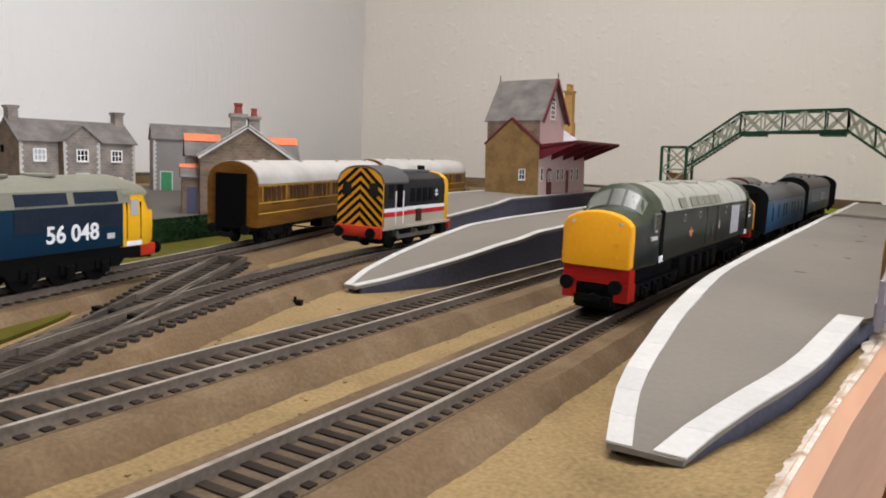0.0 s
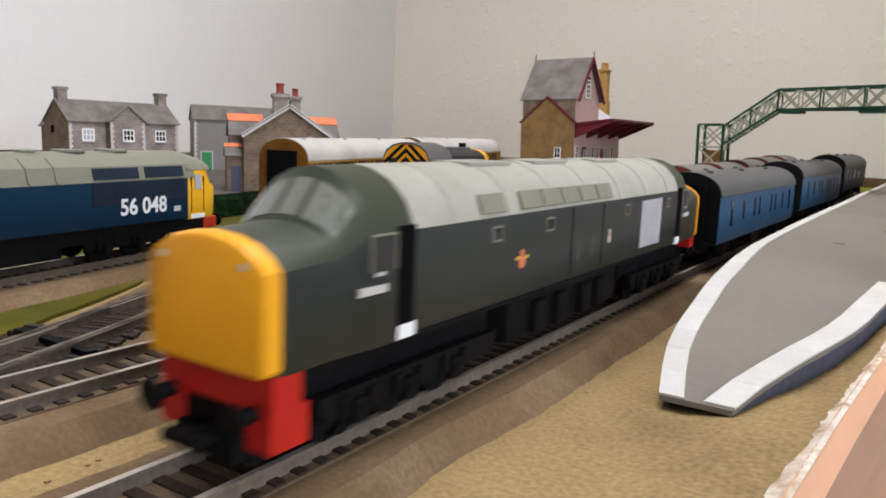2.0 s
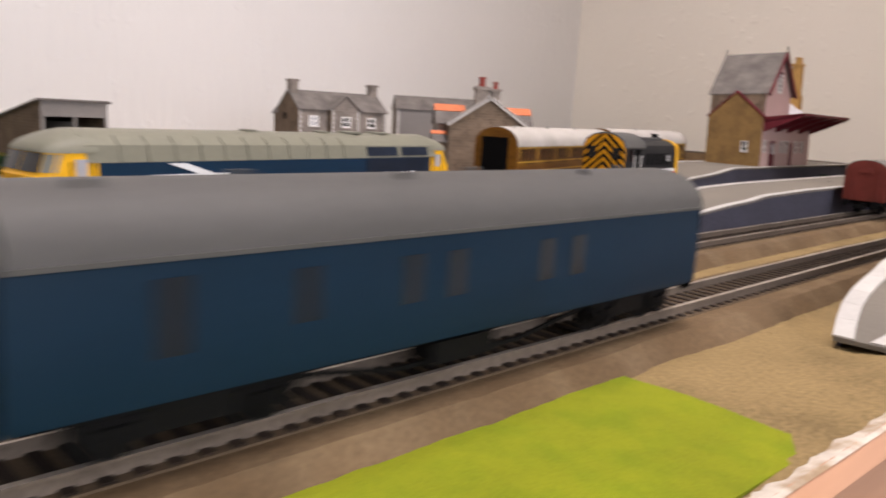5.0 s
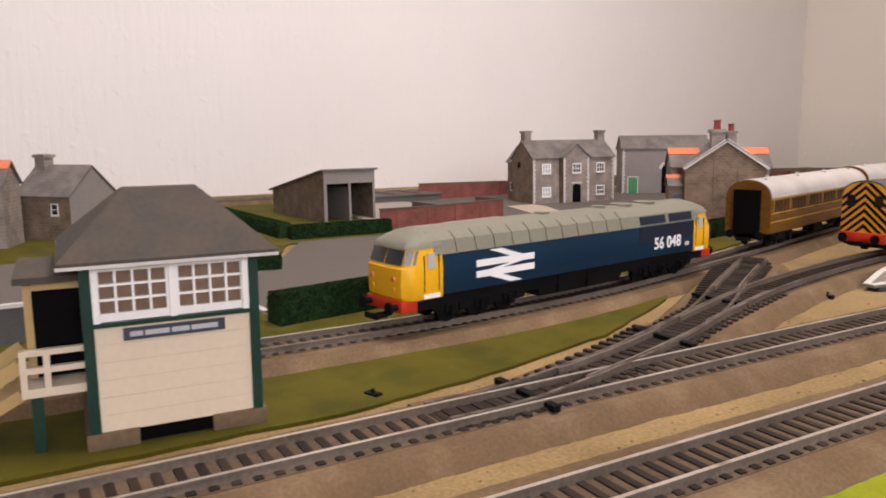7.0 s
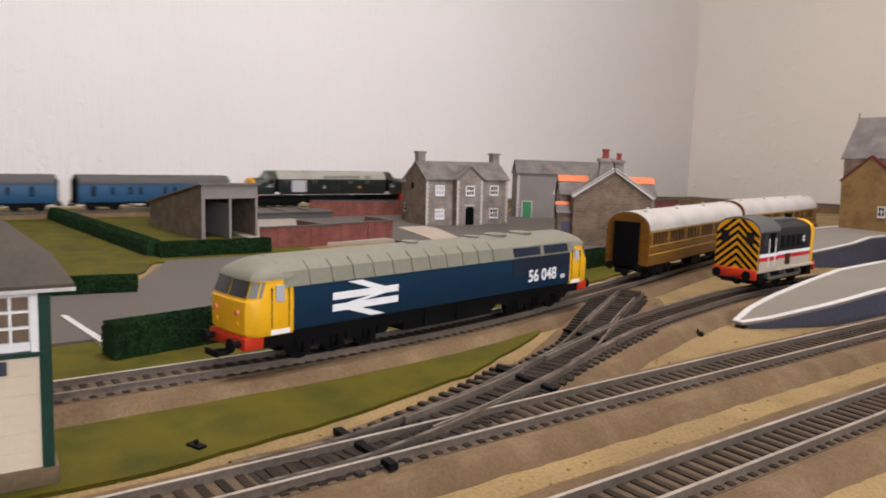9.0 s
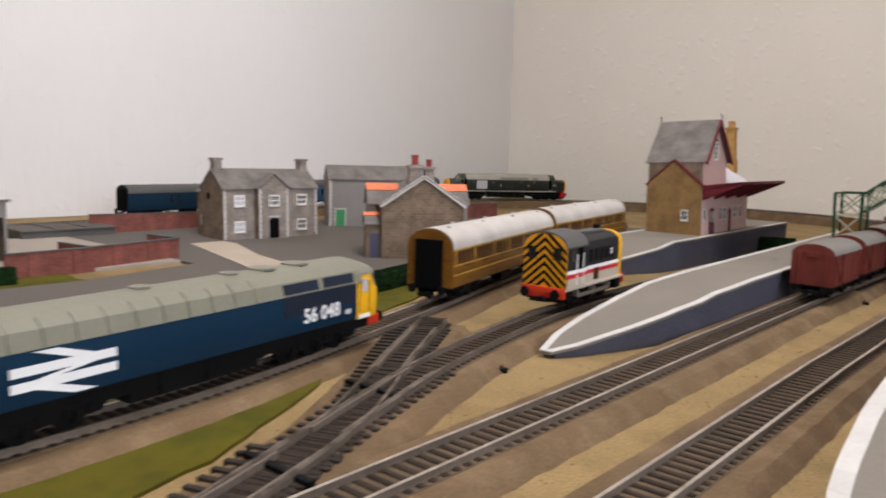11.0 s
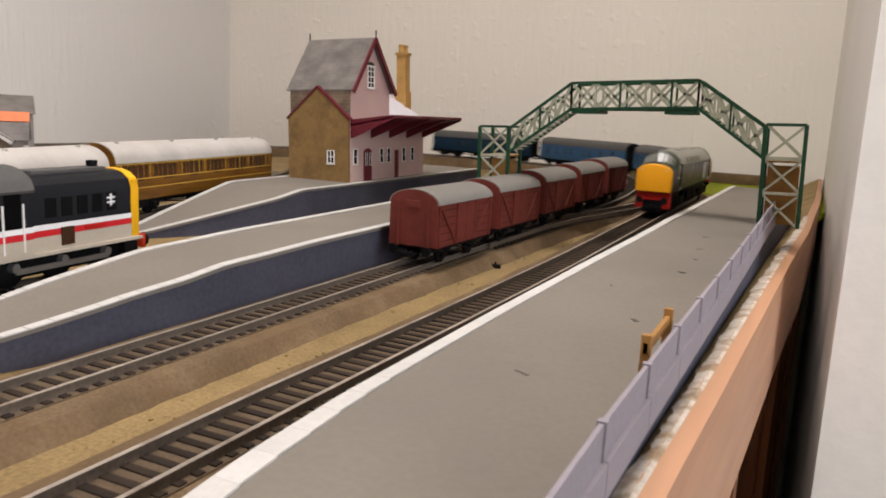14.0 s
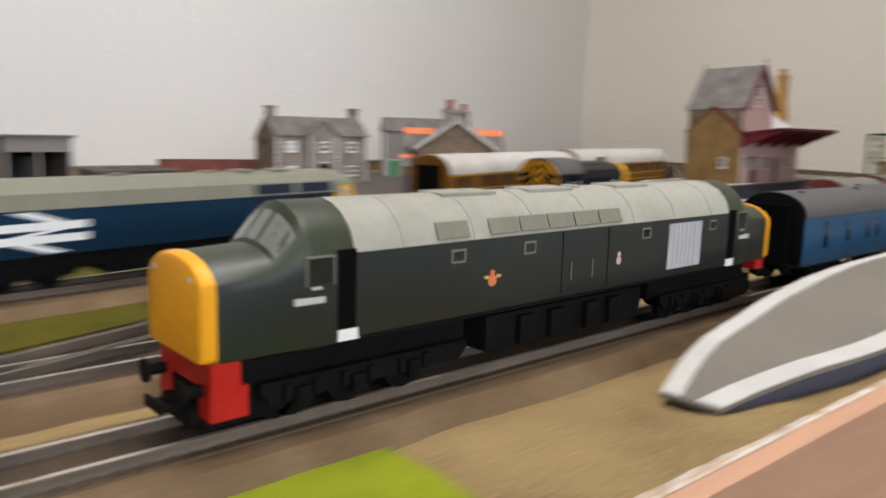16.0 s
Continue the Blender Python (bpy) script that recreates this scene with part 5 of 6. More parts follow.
# ---- buildings ----
def gabled(bm, x0, x1, y0, y1, z0, eave, ridge, axis):
    """Walls with two gables; axis: the way the ridge runs."""
    if axis == "y":
        xm = (x0 + x1) / 2
        return prism(bm, [(x0, z0), (x1, z0), (x1, eave), (xm, ridge), (x0, eave)], 1, y0, y1)
    ym = (y0 + y1) / 2
    return prism(bm, [(y0, z0), (y1, z0), (y1, eave), (ym, ridge), (y0, eave)], 0, x0, x1)


def roof_over(bm, x0, x1, y0, y1, eave, ridge, axis, over=0.0025, thick=0.0014):
    """Two sloping slabs over a gabled block."""
    a, b, c, d = (x0, x1, y0, y1) if axis == "y" else (y0, y1, x0, x1)
    mid, k = (a + b) / 2, (ridge - eave) / ((b - a) / 2)
    for s, e in ((-1, a), (1, b)):
        out = e + s * over
        poly = [(mid, ridge + 0.0003), (out, eave - k * over + 0.0003), (out, eave - k * over + thick), (mid, ridge + thick * 1.3)]
        prism(bm, poly, 1 if axis == "y" else 0, c - over, d + over)
    return bm


def sash(parent, face, u, z, w, h, bars=(1, 2), frame_m=None, glass_m=None, sill=True, t=0.0005):
    """A window in a wall. face: (axis, place, side): the wall's plane and the way it looks; u: its middle along the wall."""
    axis, at, s = face
    def put(bm, u0, u1, z0, z1, d0, d1):
        lo, hi = sorted((at + s * d0, at + s * d1))
        box(bm, *((lo, hi, u0, u1, z0, z1) if axis == "x" else (u0, u1, lo, hi, z0, z1)))
        return bm
    wd = part("window", put(bmesh.new(), u - w / 2, u + w / 2, z, z + h, -0.0006, 0.0003), glass_m or GLASSY, parent)
    bm, f = bmesh.new(), min(w, h) * 0.11
    put(bm, u - w / 2 - f / 2, u - w / 2 + f / 2, z, z + h, 0.0002, 0.0008)
    put(bm, u + w / 2 - f / 2, u + w / 2 + f / 2, z, z + h, 0.0002, 0.0008)
    put(bm, u - w / 2, u + w / 2, z + h - f, z + h, 0.0002, 0.0008)
    put(bm, u - w / 2, u + w / 2, z, z + f, 0.0002, 0.0008)
    for i in range(1, bars[0] + 1):
        uu = u - w / 2 + w * i / (bars[0] + 1)
        put(bm, uu - f / 3, uu + f / 3, z, z + h, 0.0002, 0.0007)
    for i in range(1, bars[1] + 1):
        zz = z + h * i / (bars[1] + 1)
        put(bm, u - w / 2, u + w / 2, zz - f / 3, zz + f / 3, 0.0002, 0.0007)
    part("frame", bm, frame_m or WHITE, wd)
    if sill:
        part("sill", put(bmesh.new(), u - w / 2 - 0.0008, u + w / 2 + 0.0008, z - 0.0011, z - 0.0001, 0.0001, 0.0016), SILL, wd)
    return wd


def slab_on(name, face, u0, u1, z0, z1, material, parent, label="", d=0.0006):
    axis, at, s = face
    lo, hi = sorted((at - s * 0.0004, at + s * d))
    return part(name, boxes((lo, hi, u0, u1, z0, z1) if axis == "x" else (u0, u1, lo, hi, z0, z1)), material, parent, label)


def chimney(parent, x, y, z0, z1, w, material, pots=0, pot_m=None):
    bm = boxes((x - w / 2, x + w / 2, y - w / 2, y + w / 2, z0, z1))
    box(bm, x - w * 0.62, x + w * 0.62, y - w * 0.62, y + w * 0.62, z1 - w * 0.28, z1 - w * 0.02)
    c = part("chimney", bm, material, parent)
    for i in range(pots):
        bm = bmesh.new()
        yy = y + (i - (pots - 1) / 2) * w * 0.8
        loft(bm, [[(x + r * math.cos(a), yy + r * math.sin(a), z) for a in [math.pi * k / 6 for k in range(12)]] for r, z in ((w * 0.30, z1 - 0.0005), (w * 0.25, z1 + w * 0.55), (w * 0.31, z1 + w * 0.6), (w * 0.31, z1 + w * 0.75))])
        part("chimney_pot", bm, pot_m or TERRA, c)
    return c


def quoins(parent, face, u, z0, z1, material, s=1):
    k, z = 0, z0
    while z < z1 - 0.002:
        w = 0.0042 if k % 2 else 0.0026
        a, b = sorted((u, u + s * w))
        slab_on("quoin", face, a, b, z + 0.0001, z + 0.0029, material, parent, "", 0.0004)
        z, k = z + 0.0031, k + 1


# the station
st = thing("station_building", "tall pink and tan station house with slate roof and maroon canopy", "station", pose(-0.3515, 0.8700, 0.0330, 0, -2.2, 0))
bm = bmesh.new()
box(bm, -0.066, 0, 0.0035, 0.076, -0.001, 0.0868)
wall = part("wall", bm, PINK, st)
bm = bmesh.new()
prism(bm, [(0.0035, 0.0866), (0.076, 0.0866), (0.0398, 0.1335)], 0, -0.066, 0.0002)
part("gable", bm, PINK, wall)
bm = bmesh.new()
box(bm, -0.0665, 0.0003, 0.002, 0.0036, 0.058, 0.0866)
part("end_wall", bm, STONEB, st, "brown upper end wall")
bm = bmesh.new()
prism(bm, [(-0.067, -0.001), (0.0004, -0.001), (0.0004, 0.0600), (-0.033, 0.0868), (-0.067, 0.0600)], 1, -0.001, 0.0022)
tanw = part("tan_gable", bm, TAN, st, "tan stone gable end")
sash(tanw, ("y", -0.001, -1), -0.0185, 0.017, 0.0075, 0.0125, (1, 1))
bm = bmesh.new()
for s in (-1, 1):
    rod(bm, (-0.033 + s * 0.0355, 0.0005, 0.0585), (-0.033, 0.0005, 0.0882), 0.005, 0.0016)
part("gable_slates", bm, MAROON, st, "dark edge of the low roof")
bm = bmesh.new()
roof_over(bm, -0.068, 0.004, 0.0035, 0.076, 0.0868, 0.1335, "x", 0.0022, 0.0016)
stroof = part("roof", bm, SLATE, st, "grey slate roof")
bm = bmesh.new()
for s in (-1, 1):
    rod(bm, (0.0060, 0.0398 + s * 0.0395, 0.0830), (0.0060, 0.0398, 0.1340), 0.0016, 0.0042)
part("bargeboard", bm, MAROON, stroof, "maroon bargeboards")
for x in (-0.0695, 0.0062):
    bm = bmesh.new()
    rod(bm, (x, 0.0398, 0.133), (x, 0.0398, 0.142), 0.0009)
    part("finial", bm, BLACK, stroof)
sash(wall, ("x", 0.0002, 1), 0.0398, 0.088, 0.0115, 0.0215, (1, 3))
bm = bmesh.new()
prism(bm, [(0.0398 + 0.0064 * math.cos(a), 0.109 + 0.004 * math.sin(a)) for a in [math.pi * i / 8 for i in range(9)]], 0, 0.0000, 0.0009)
part("window_arch", bm, GLASSY, wall)
bm = boxes((-0.060, -0.0002, 0.076, 0.152, -0.001, 0.0600))
lowwall = part("low_range", bm, PINK, st)
bm = bmesh.new()
loft(bm, [[(-0.063, 0.0755, 0.0600), (0.0022, 0.0755, 0.0600), (0.0022, 0.1545, 0.0600), (-0.063, 0.1545, 0.0600)], [(-0.034, 0.0755, 0.0860), (-0.026, 0.0755, 0.0860), (-0.026, 0.118, 0.0860), (-0.034, 0.118, 0.0860)]])
part("low_roof", bm, ROOFFELT, st, "pale grey hipped roof")
f = ("x", 0.0002, 1)
for u, z, w, h in ((0.0115, 0.016, 0.0070, 0.015), (0.060, 0.016, 0.0066, 0.0150), (0.0745, 0.016, 0.0066, 0.0150), (0.107, 0.016, 0.0066, 0.0150), (0.126, 0.016, 0.0066, 0.0150)):
    sash(lowwall if u > 0.076 else wall, f if u < 0.076 else ("x", -0.0002, 1), u, z, w, h, (0, 1), sill=False)
dr = slab_on("door", f, 0.027, 0.0410, 0.0, 0.0265, MAROON, wall, "maroon arched double door")
bm = bmesh.new()
prism(bm, [(0.034 + 0.0074 * math.cos(a), 0.0262 + 0.0048 * math.sin(a)) for a in [math.pi * i / 8 for i in range(9)]], 0, 0.0, 0.0009)
part("door_arch", bm, MAROON, dr)
for u in (0.0303, 0.0377):
    sash(dr, ("x", 0.0008, 1), u, 0.0145, 0.0032, 0.0125, (0, 1), sill=False)
slab_on("door", ("x", -0.0002, 1), 0.0880, 0.0955, 0.0, 0.0285, MAROON, lowwall, "maroon door")
bm = bmesh.new()
loft(bm, [[(-0.0005, y, 0.0520), (0.046, y, 0.0600), (0.046, y, 0.0625), (-0.0005, y, 0.0580)] for y in (0.004, 0.152)])
can = part("canopy", bm, MAROON, st, "maroon platform canopy")
for y in (0.004, 0.040, 0.076, 0.113, 0.149):
    bm = bmesh.new()
    prism(bm, [(-0.0003, 0.0405), (0.004, 0.0420), (0.0455, 0.0590), (0.0455, 0.0612), (-0.0003, 0.0535)], 1, y, y + 0.0022)
    part("bracket", bm, MAROON, can, "dark maroon bracket")
chimney(st, -0.018, 0.138, 0.055, 0.131, 0.0105, BUFF, 2, BUFF)
bm = boxes((-0.0245, -0.0115, 0.1315, 0.1445, 0.055, 0.090))
part("chimney_base", bm, BUFF, st)

# the footbridge
fb = thing("footbridge", "green and white lattice footbridge across the tracks", "footbridge", pose(0, 0.812, 0, 0, -1.8, 0))


def lattice(parent, y, a, b, low_a, low_b, n, name):
    """A truss side between two top points and two bottom points."""
    a, b, c, d = (Vector((p[0], y, p[1])) for p in (a, b, low_a, low_b))
    for p, q in ((a, b), (c, d)):
        bm = bmesh.new()
        rod(bm, p, q, 0.0016, 0.0020)
        part("chord", bm, BGREEN, parent, "green chord")
    for i in range(n + 1):
        bm = bmesh.new()
        rod(bm, a.lerp(b, i / n), c.lerp(d, i / n), 0.0014)
        part("upright", bm, BGREEN if i % 2 == 0 else BWHITE, parent)
    for i in range(n):
        for u, v in ((i, i + 1), (i + 1, i)):
            bm = bmesh.new()
            rod(bm, a.lerp(b, u / n), c.lerp(d, v / n), 0.0009, 0.0019)
            part("brace", bm, BWHITE, parent, "pale cross brace")


for y in (0.0, 0.022):
    lattice(fb, y, (-0.1225, 0.1305), (-0.0345, 0.1320), (-0.1225, 0.1120), (-0.0345, 0.1138), 5, "span")
    lattice(fb, y, (-0.1225, 0.1305), (-0.1690, 0.0975), (-0.1225, 0.1120), (-0.1690, 0.0800), 4, "stair")
    lattice(fb, y, (-0.0345, 0.1320), (0.0085, 0.1020), (-0.0345, 0.1138), (0.0085, 0.0820), 4, "stair")
part("deck", boxes((-0.1225, -0.0345, 0.001, 0.025, 0.1115, 0.1126)), BGREEN, fb)
for x in (-0.112, -0.046):
    part("hanger", boxes((x - 0.010, x + 0.010, -0.0006, 0.0266, 0.1092, 0.1114)), BGREEN, fb)
for x0, z0, x1, z1, k in ((-0.1225, 0.1115, -0.1690, 0.0800, 14), (-0.0345, 0.1130, 0.0085, 0.0820, 14)):
    for i in range(k):
        w = i / k
        x, z = x0 + (x1 - x0) * w, z0 + (z1 - z0) * w
        a, b = sorted((x, x + (x1 - x0) / k))
        part("step", boxes((a, b, 0.001, 0.025, z - 0.0012, z)), BWHITE, fb)
for x0, x1, base, top in ((-0.1935, -0.1700, 0.0335, 0.0985), (0.0095, 0.0335, 0.0364, 0.1035)):
    for y in (0.0, 0.026):
        for x in (x0, x1):
            bm = bmesh.new()
            rod(bm, (x, y, base), (x, y, top), 0.0024)
            part("pillar", bm, BGREEN, fb, "green pillar")
        for i in range(3):
            za, zb = base + (top - base) * i / 3, base + (top - base) * (i + 1) / 3
            bm = bmesh.new()
            rod(bm, (x0, y, zb), (x1, y, zb), 0.0014, 0.0018)
            part("cross_bar", bm, BGREEN if i == 2 else BWHITE, fb)
            for p, q in (((x0, y, za), (x1, y, zb)), ((x1, y, za), (x0, y, zb))):
                bm = bmesh.new()
                rod(bm, p, q, 0.0010, 0.0014)
                part("brace", bm, BWHITE, fb, "pale cross brace")
    part("landing", boxes((x0, x1, 0.001, 0.025, base + 0.0425, base + 0.0436)), BROWNWOOD, fb)
    part("stair_panel", boxes((x0 + 0.002, x1 - 0.002, 0.020, 0.0215, base, base + 0.040)), BROWNWOOD, fb, "brown panel behind the braces")

# the signal box
sb = thing("signal_box", "cream and green signal box with grey hipped roof and large windows", "signal box", pose(-0.2225, -0.0575, 0.0012, 0, 1.5, -3.5))
part("plinth", boxes((-0.050, 0.0012, -0.0300, -0.0135, 0, 0.0062)), PLINTH, sb)
part("plinth", boxes((-0.050, 0.0012, 0.0110, 0.0300, 0, 0.0062)), PLINTH, sb)
part("plinth_gap", boxes((-0.048, -0.002, -0.0135, 0.0110, 0, 0.0060)), DARK, sb)
sbw = part("lower_wall", boxes((-0.0462, -0.0004, -0.0263, 0.0263, 0.0058, 0.0424)), CREAM, sb, "cream boarded wall")
for k in range(6):
    part("board", boxes((-0.0006, 0.0, -0.0265, 0.0265, 0.00588 + k * 0.0061, 0.00582 + (k + 1) * 0.0061)), CREAM, sbw)
part("sill_beam", boxes((-0.0466, 0.0012, -0.0275, 0.0275, 0.0424, 0.0438)), DGREEN, sb)
part("upper_back", boxes((-0.046, -0.004, -0.0262, -0.0245, 0.0438, 0.0632), (-0.046, -0.004, 0.0245, 0.0262, 0.0438, 0.0632), (-0.046, -0.0445, -0.0262, 0.0262, 0.0438, 0.0632)), BUFFWOOD, sb)
part("inner_floor", boxes((-0.044, -0.004, -0.0245, 0.0245, 0.0425, 0.0440)), BROWNWOOD, sb)
part("lever_frame", boxes((-0.020, -0.012, -0.018, 0.018, 0.044, 0.0555)), MAROON, sb)
part("window_wall", boxes((-0.0032, -0.0012, -0.0262, 0.0262, 0.0438, 0.0462), (-0.0032, -0.0012, -0.0262, 0.0262, 0.0612, 0.0634)), WHITE, sb)
for u in (-0.0125, 0.0125):
    wd = part("window", boxes((-0.0026, -0.0020, u - 0.0108, u + 0.0108, 0.0462, 0.0612)), surf("box_glass", (0.16, 0.105, 0.075), 0.12, vary=0.25, coarse=60, fine=200, bump=0), sb, "glazed sash with small panes")
    for k in range(5):
        uu = u - 0.0108 + 0.0216 * k / 4
        part("glazing_bar", boxes((-0.0022, -0.0006, uu - 0.0004, uu + 0.0004, 0.0455, 0.0622)), WHITE, wd)
    for k in range(4):
        zz = 0.0462 + 0.0150 * k / 3
        part("glazing_bar", boxes((-0.0022, -0.0008, u - 0.0112, u + 0.0112, zz - 0.0004, zz + 0.0004)), WHITE, wd)
part("mullion", boxes((-0.0030, 0.0002, -0.0012, 0.0012, 0.0438, 0.0643)), WHITE, sb)
for y in (-0.0270, 0.0270):
    part("corner_post", boxes((-0.0035, 0.0010, y - 0.0017, y + 0.0017, 0.0058, 0.0634)), DGREEN, sb, "dark green corner post")
    part("white_post", boxes((-0.0034, 0.0006, y * 0.9 - 0.0011, y * 0.9 + 0.0011, 0.0438, 0.0634)), WHITE, sb)
sg = part("name_sign", boxes((-0.0002, 0.0012, -0.0165, 0.0165, 0.0374, 0.0414)), SIGNBLUE, sb, "dark name sign")
for a, b in ((-0.0145, -0.0105), (-0.0098, -0.0020), (-0.0012, 0.0045), (0.0052, 0.0140)):
    part("letter_bar", boxes((0.0010, 0.0014, a, b, 0.0386, 0.0403)), PALEGLASS, sg)
bm = bmesh.new()
loft(bm, [[(-0.0530, -0.0350, 0.0642), (0.0058, -0.0350, 0.0642), (0.0058, 0.0350, 0.0642), (-0.0530, 0.0350, 0.0642)], [(-0.0530, -0.0350, 0.0654), (0.0058, -0.0350, 0.0654), (0.0058, 0.0350, 0.0654), (-0.0530, 0.0350, 0.0654)], [(-0.0260, -0.0125, 0.0862), (-0.0200, -0.0125, 0.0862), (-0.0200, 0.0125, 0.0862), (-0.0260, 0.0125, 0.0862)]])
part("roof", bm, BOXROOF, sb, "dull grey-brown hipped roof")
for x in (0.0050, -0.0534):
    part("fascia", boxes((x, x + 0.0010, -0.0352, 0.0352, 0.0632, 0.0643)), SILL, sb)
part("porch", boxes((-0.046, -0.014, -0.0450, -0.0268, 0.0240, 0.0560)), DARK, sb, "dark doorway of the porch")
part("porch_frame", boxes((-0.0145, -0.0128, -0.0455, -0.0430, 0.0240, 0.0560), (-0.0145, -0.0128, -0.0430, -0.0268, 0.0540, 0.0570)), BUFFWOOD, sb)
part("porch_roof", boxes((-0.050, -0.009, -0.0480, -0.0266, 0.0570, 0.0592)), BOXROOF, sb)
part("landing", boxes((-0.040, -0.006, -0.0480, -0.0268, 0.0195, 0.0225)), CREAM, sb)
for z in (0.0285, 0.0345):
    part("hand_rail", boxes((-0.0085, -0.0065, -0.0480, -0.0268, z - 0.0010, z + 0.0010)), CREAM, sb)
for y in (-0.0470, -0.0400):
    part("rail_post", boxes((-0.0088, -0.0062, y - 0.0010, y + 0.0010, 0.0225, 0.0355)), CREAM, sb)
part("stilt", boxes((-0.0098, -0.0062, -0.0455, -0.0420, 0, 0.0195)), DGREEN, sb)
for xx in (-0.010, -0.034):
    bm = bmesh.new()
    rod(bm, (xx, -0.0480, 0.0300), (xx, -0.0900, 0.0030), 0.0016, 0.0045)
    part("stair_rail", bm, BUFFWOOD, sb)
    bm = bmesh.new()
    rod(bm, (xx, -0.0480, 0.0200), (xx, -0.0830, 0.0010), 0.0016, 0.0040)
    part("stringer", bm, BUFFWOOD, sb)
for k in range(9):
    part("stair_tread", boxes((-0.034, -0.010, -0.0510 - 0.0038 * k, -0.0475 - 0.0038 * k, 0.0190 - 0.0021 * k, 0.0198 - 0.0021 * k)), BUFFWOOD, sb)

# the stone house
h = thing("stone_house", "grey stone house with slate roof, two chimneys and arched doorway", "house", pose(-0.8410, 0.5540, 0.0030, 0, -1.5, -5))
bm = bmesh.new()
gabled(bm, -0.058, 0, 0, 0.142, -0.002, 0.0655, 0.0890, "y")
hw = part("wall", bm, STONE, h)
part("end_wall", gabled(bmesh.new(), -0.0582, 0.0002, -0.0008, 0.0004, -0.002, 0.0657, 0.0892, "y"), STONEB, h, "brown stone gable")
bm = bmesh.new()
gabled(bm, -0.094, -0.056, 0.012, 0.050, -0.002, 0.0600, 0.0815, "x")
part("rear_wing", bm, STONEB, h)
bm = bmesh.new()
roof_over(bm, -0.096, -0.030, 0.012, 0.050, 0.0600, 0.0815, "x", 0.002)
part("wing_roof", bm, SLATE, h)
bm = bmesh.new()
roof_over(bm, -0.058, 0, 0, 0.142, 0.0655, 0.0890, "y", 0.0025)
part("roof", bm, SLATE, h, "grey slate roof")
bm = bmesh.new()
gabled(bm, -0.030, 0.0110, 0.0445, 0.0890, -0.002, 0.0655, 0.0835, "x")
bay = part("bay", bm, STONE, h, "projecting gabled bay")
part("bay_side", boxes((0.0, 0.0108, 0.0440, 0.0446, -0.002, 0.0655)), STONEB, h)
bm = bmesh.new()
roof_over(bm, -0.029, 0.0110, 0.0445, 0.0890, 0.0655, 0.0835, "x", 0.0022)
part("bay_roof", bm, SLATE, h)
for u, z, fx in ((0.0225, 0.0085, 0.0), (0.0225, 0.0420, 0.0), (0.117, 0.0085, 0.0), (0.117, 0.0420, 0.0), (0.067, 0.0420, 0.011)):
    sash(bay if fx else hw, ("x", fx, 1), u, z, 0.0135, 0.0145, (2, 1), glass_m=PALEGLASS if u < 0.03 else None)
slab_on("doorway", ("x", 0.011, 1), 0.0600, 0.0740, 0.0, 0.0225, DARK, bay, "dark arched doorway")
bm = bmesh.new()
prism(bm, [(0.067 + 0.0070 * math.cos(a), 0.0222 + 0.0042 * math.sin(a)) for a in [math.pi * i / 8 for i in range(9)]], 0, 0.0106, 0.0118)
part("door_arch", bm, DARK, bay)
part("lintel", boxes((0.011, 0.0118, 0.0585, 0.0755, 0.0272, 0.0290)), SILL, bay)
for u, s in ((0.0, 1), (0.142, -1)):
    quoins(hw, ("x", 0.0, 1), u, 0.0, 0.0640, SILL, s)
for u, s in ((0.0445, 1), (0.0890, -1)):
    quoins(bay, ("x", 0.011, 1), u, 0.0, 0.0640, SILL, s)
chimney(h, -0.029, 0.006, 0.075, 0.1045, 0.0110, STONE)
chimney(h, -0.029, 0.136, 0.075, 0.1045, 0.0110, STONE)
sash(h, ("y", -0.0009, -1), -0.037, 0.051, 0.0055, 0.0085, (0, 0), DARK, DARK, sill=False)
sash(h, ("y", 0.0118, -1), -0.080, 0.016, 0.0075, 0.0120, (0, 1))

# the barn
b = thing("stone_barn", "grey barn with slate roof, green door and arched cart entry", "barn", pose(-0.9080, 0.7860, 0.0030, 0, -1.5, -34))
bm = bmesh.new()
gabled(bm, -0.060, 0, 0, 0.140, -0.002, 0.0735, 0.0935, "y")
bw = part("wall", bm, RENDER, b)
part("end_wall", gabled(bmesh.new(), -0.0602, 0.0002, -0.0007, 0.0004, -0.002, 0.0737, 0.0937, "y"), STONE, b)
bm = bmesh.new()
roof_over(bm, -0.060, 0, 0, 0.140, 0.0735, 0.0935, "y", 0.0026)
part("roof", bm, SLATE, b, "grey slate roof")
slab_on("door", ("x", 0, 1), 0.010, 0.0245, 0, 0.0260, DOORG, bw, "faded green door")
part("door_frame", boxes((0, 0.0009, 0.0085, 0.0100, 0, 0.0275), (0, 0.0009, 0.0245, 0.0260, 0, 0.0275), (0, 0.0009, 0.0085, 0.0260, 0.0260, 0.0275)), SILL, bw)
slab_on("loft_opening", ("x", 0, 1), 0.078, 0.0885, 0.0565, 0.0665, DARK, bw)
bm = bmesh.new()
prism(bm, [(0.064, 0.0), (0.100, 0.0), (0.100, 0.0400)] + [(0.082 + 0.018 * math.cos(a), 0.040 + 0.011 * math.sin(a)) for a in [math.pi * i / 10 for i in range(1, 10)]] + [(0.064, 0.0400)], 0, -0.0004, 0.0007)
part("cart_entry", bm, DARK, bw, "dark arched cart entry")
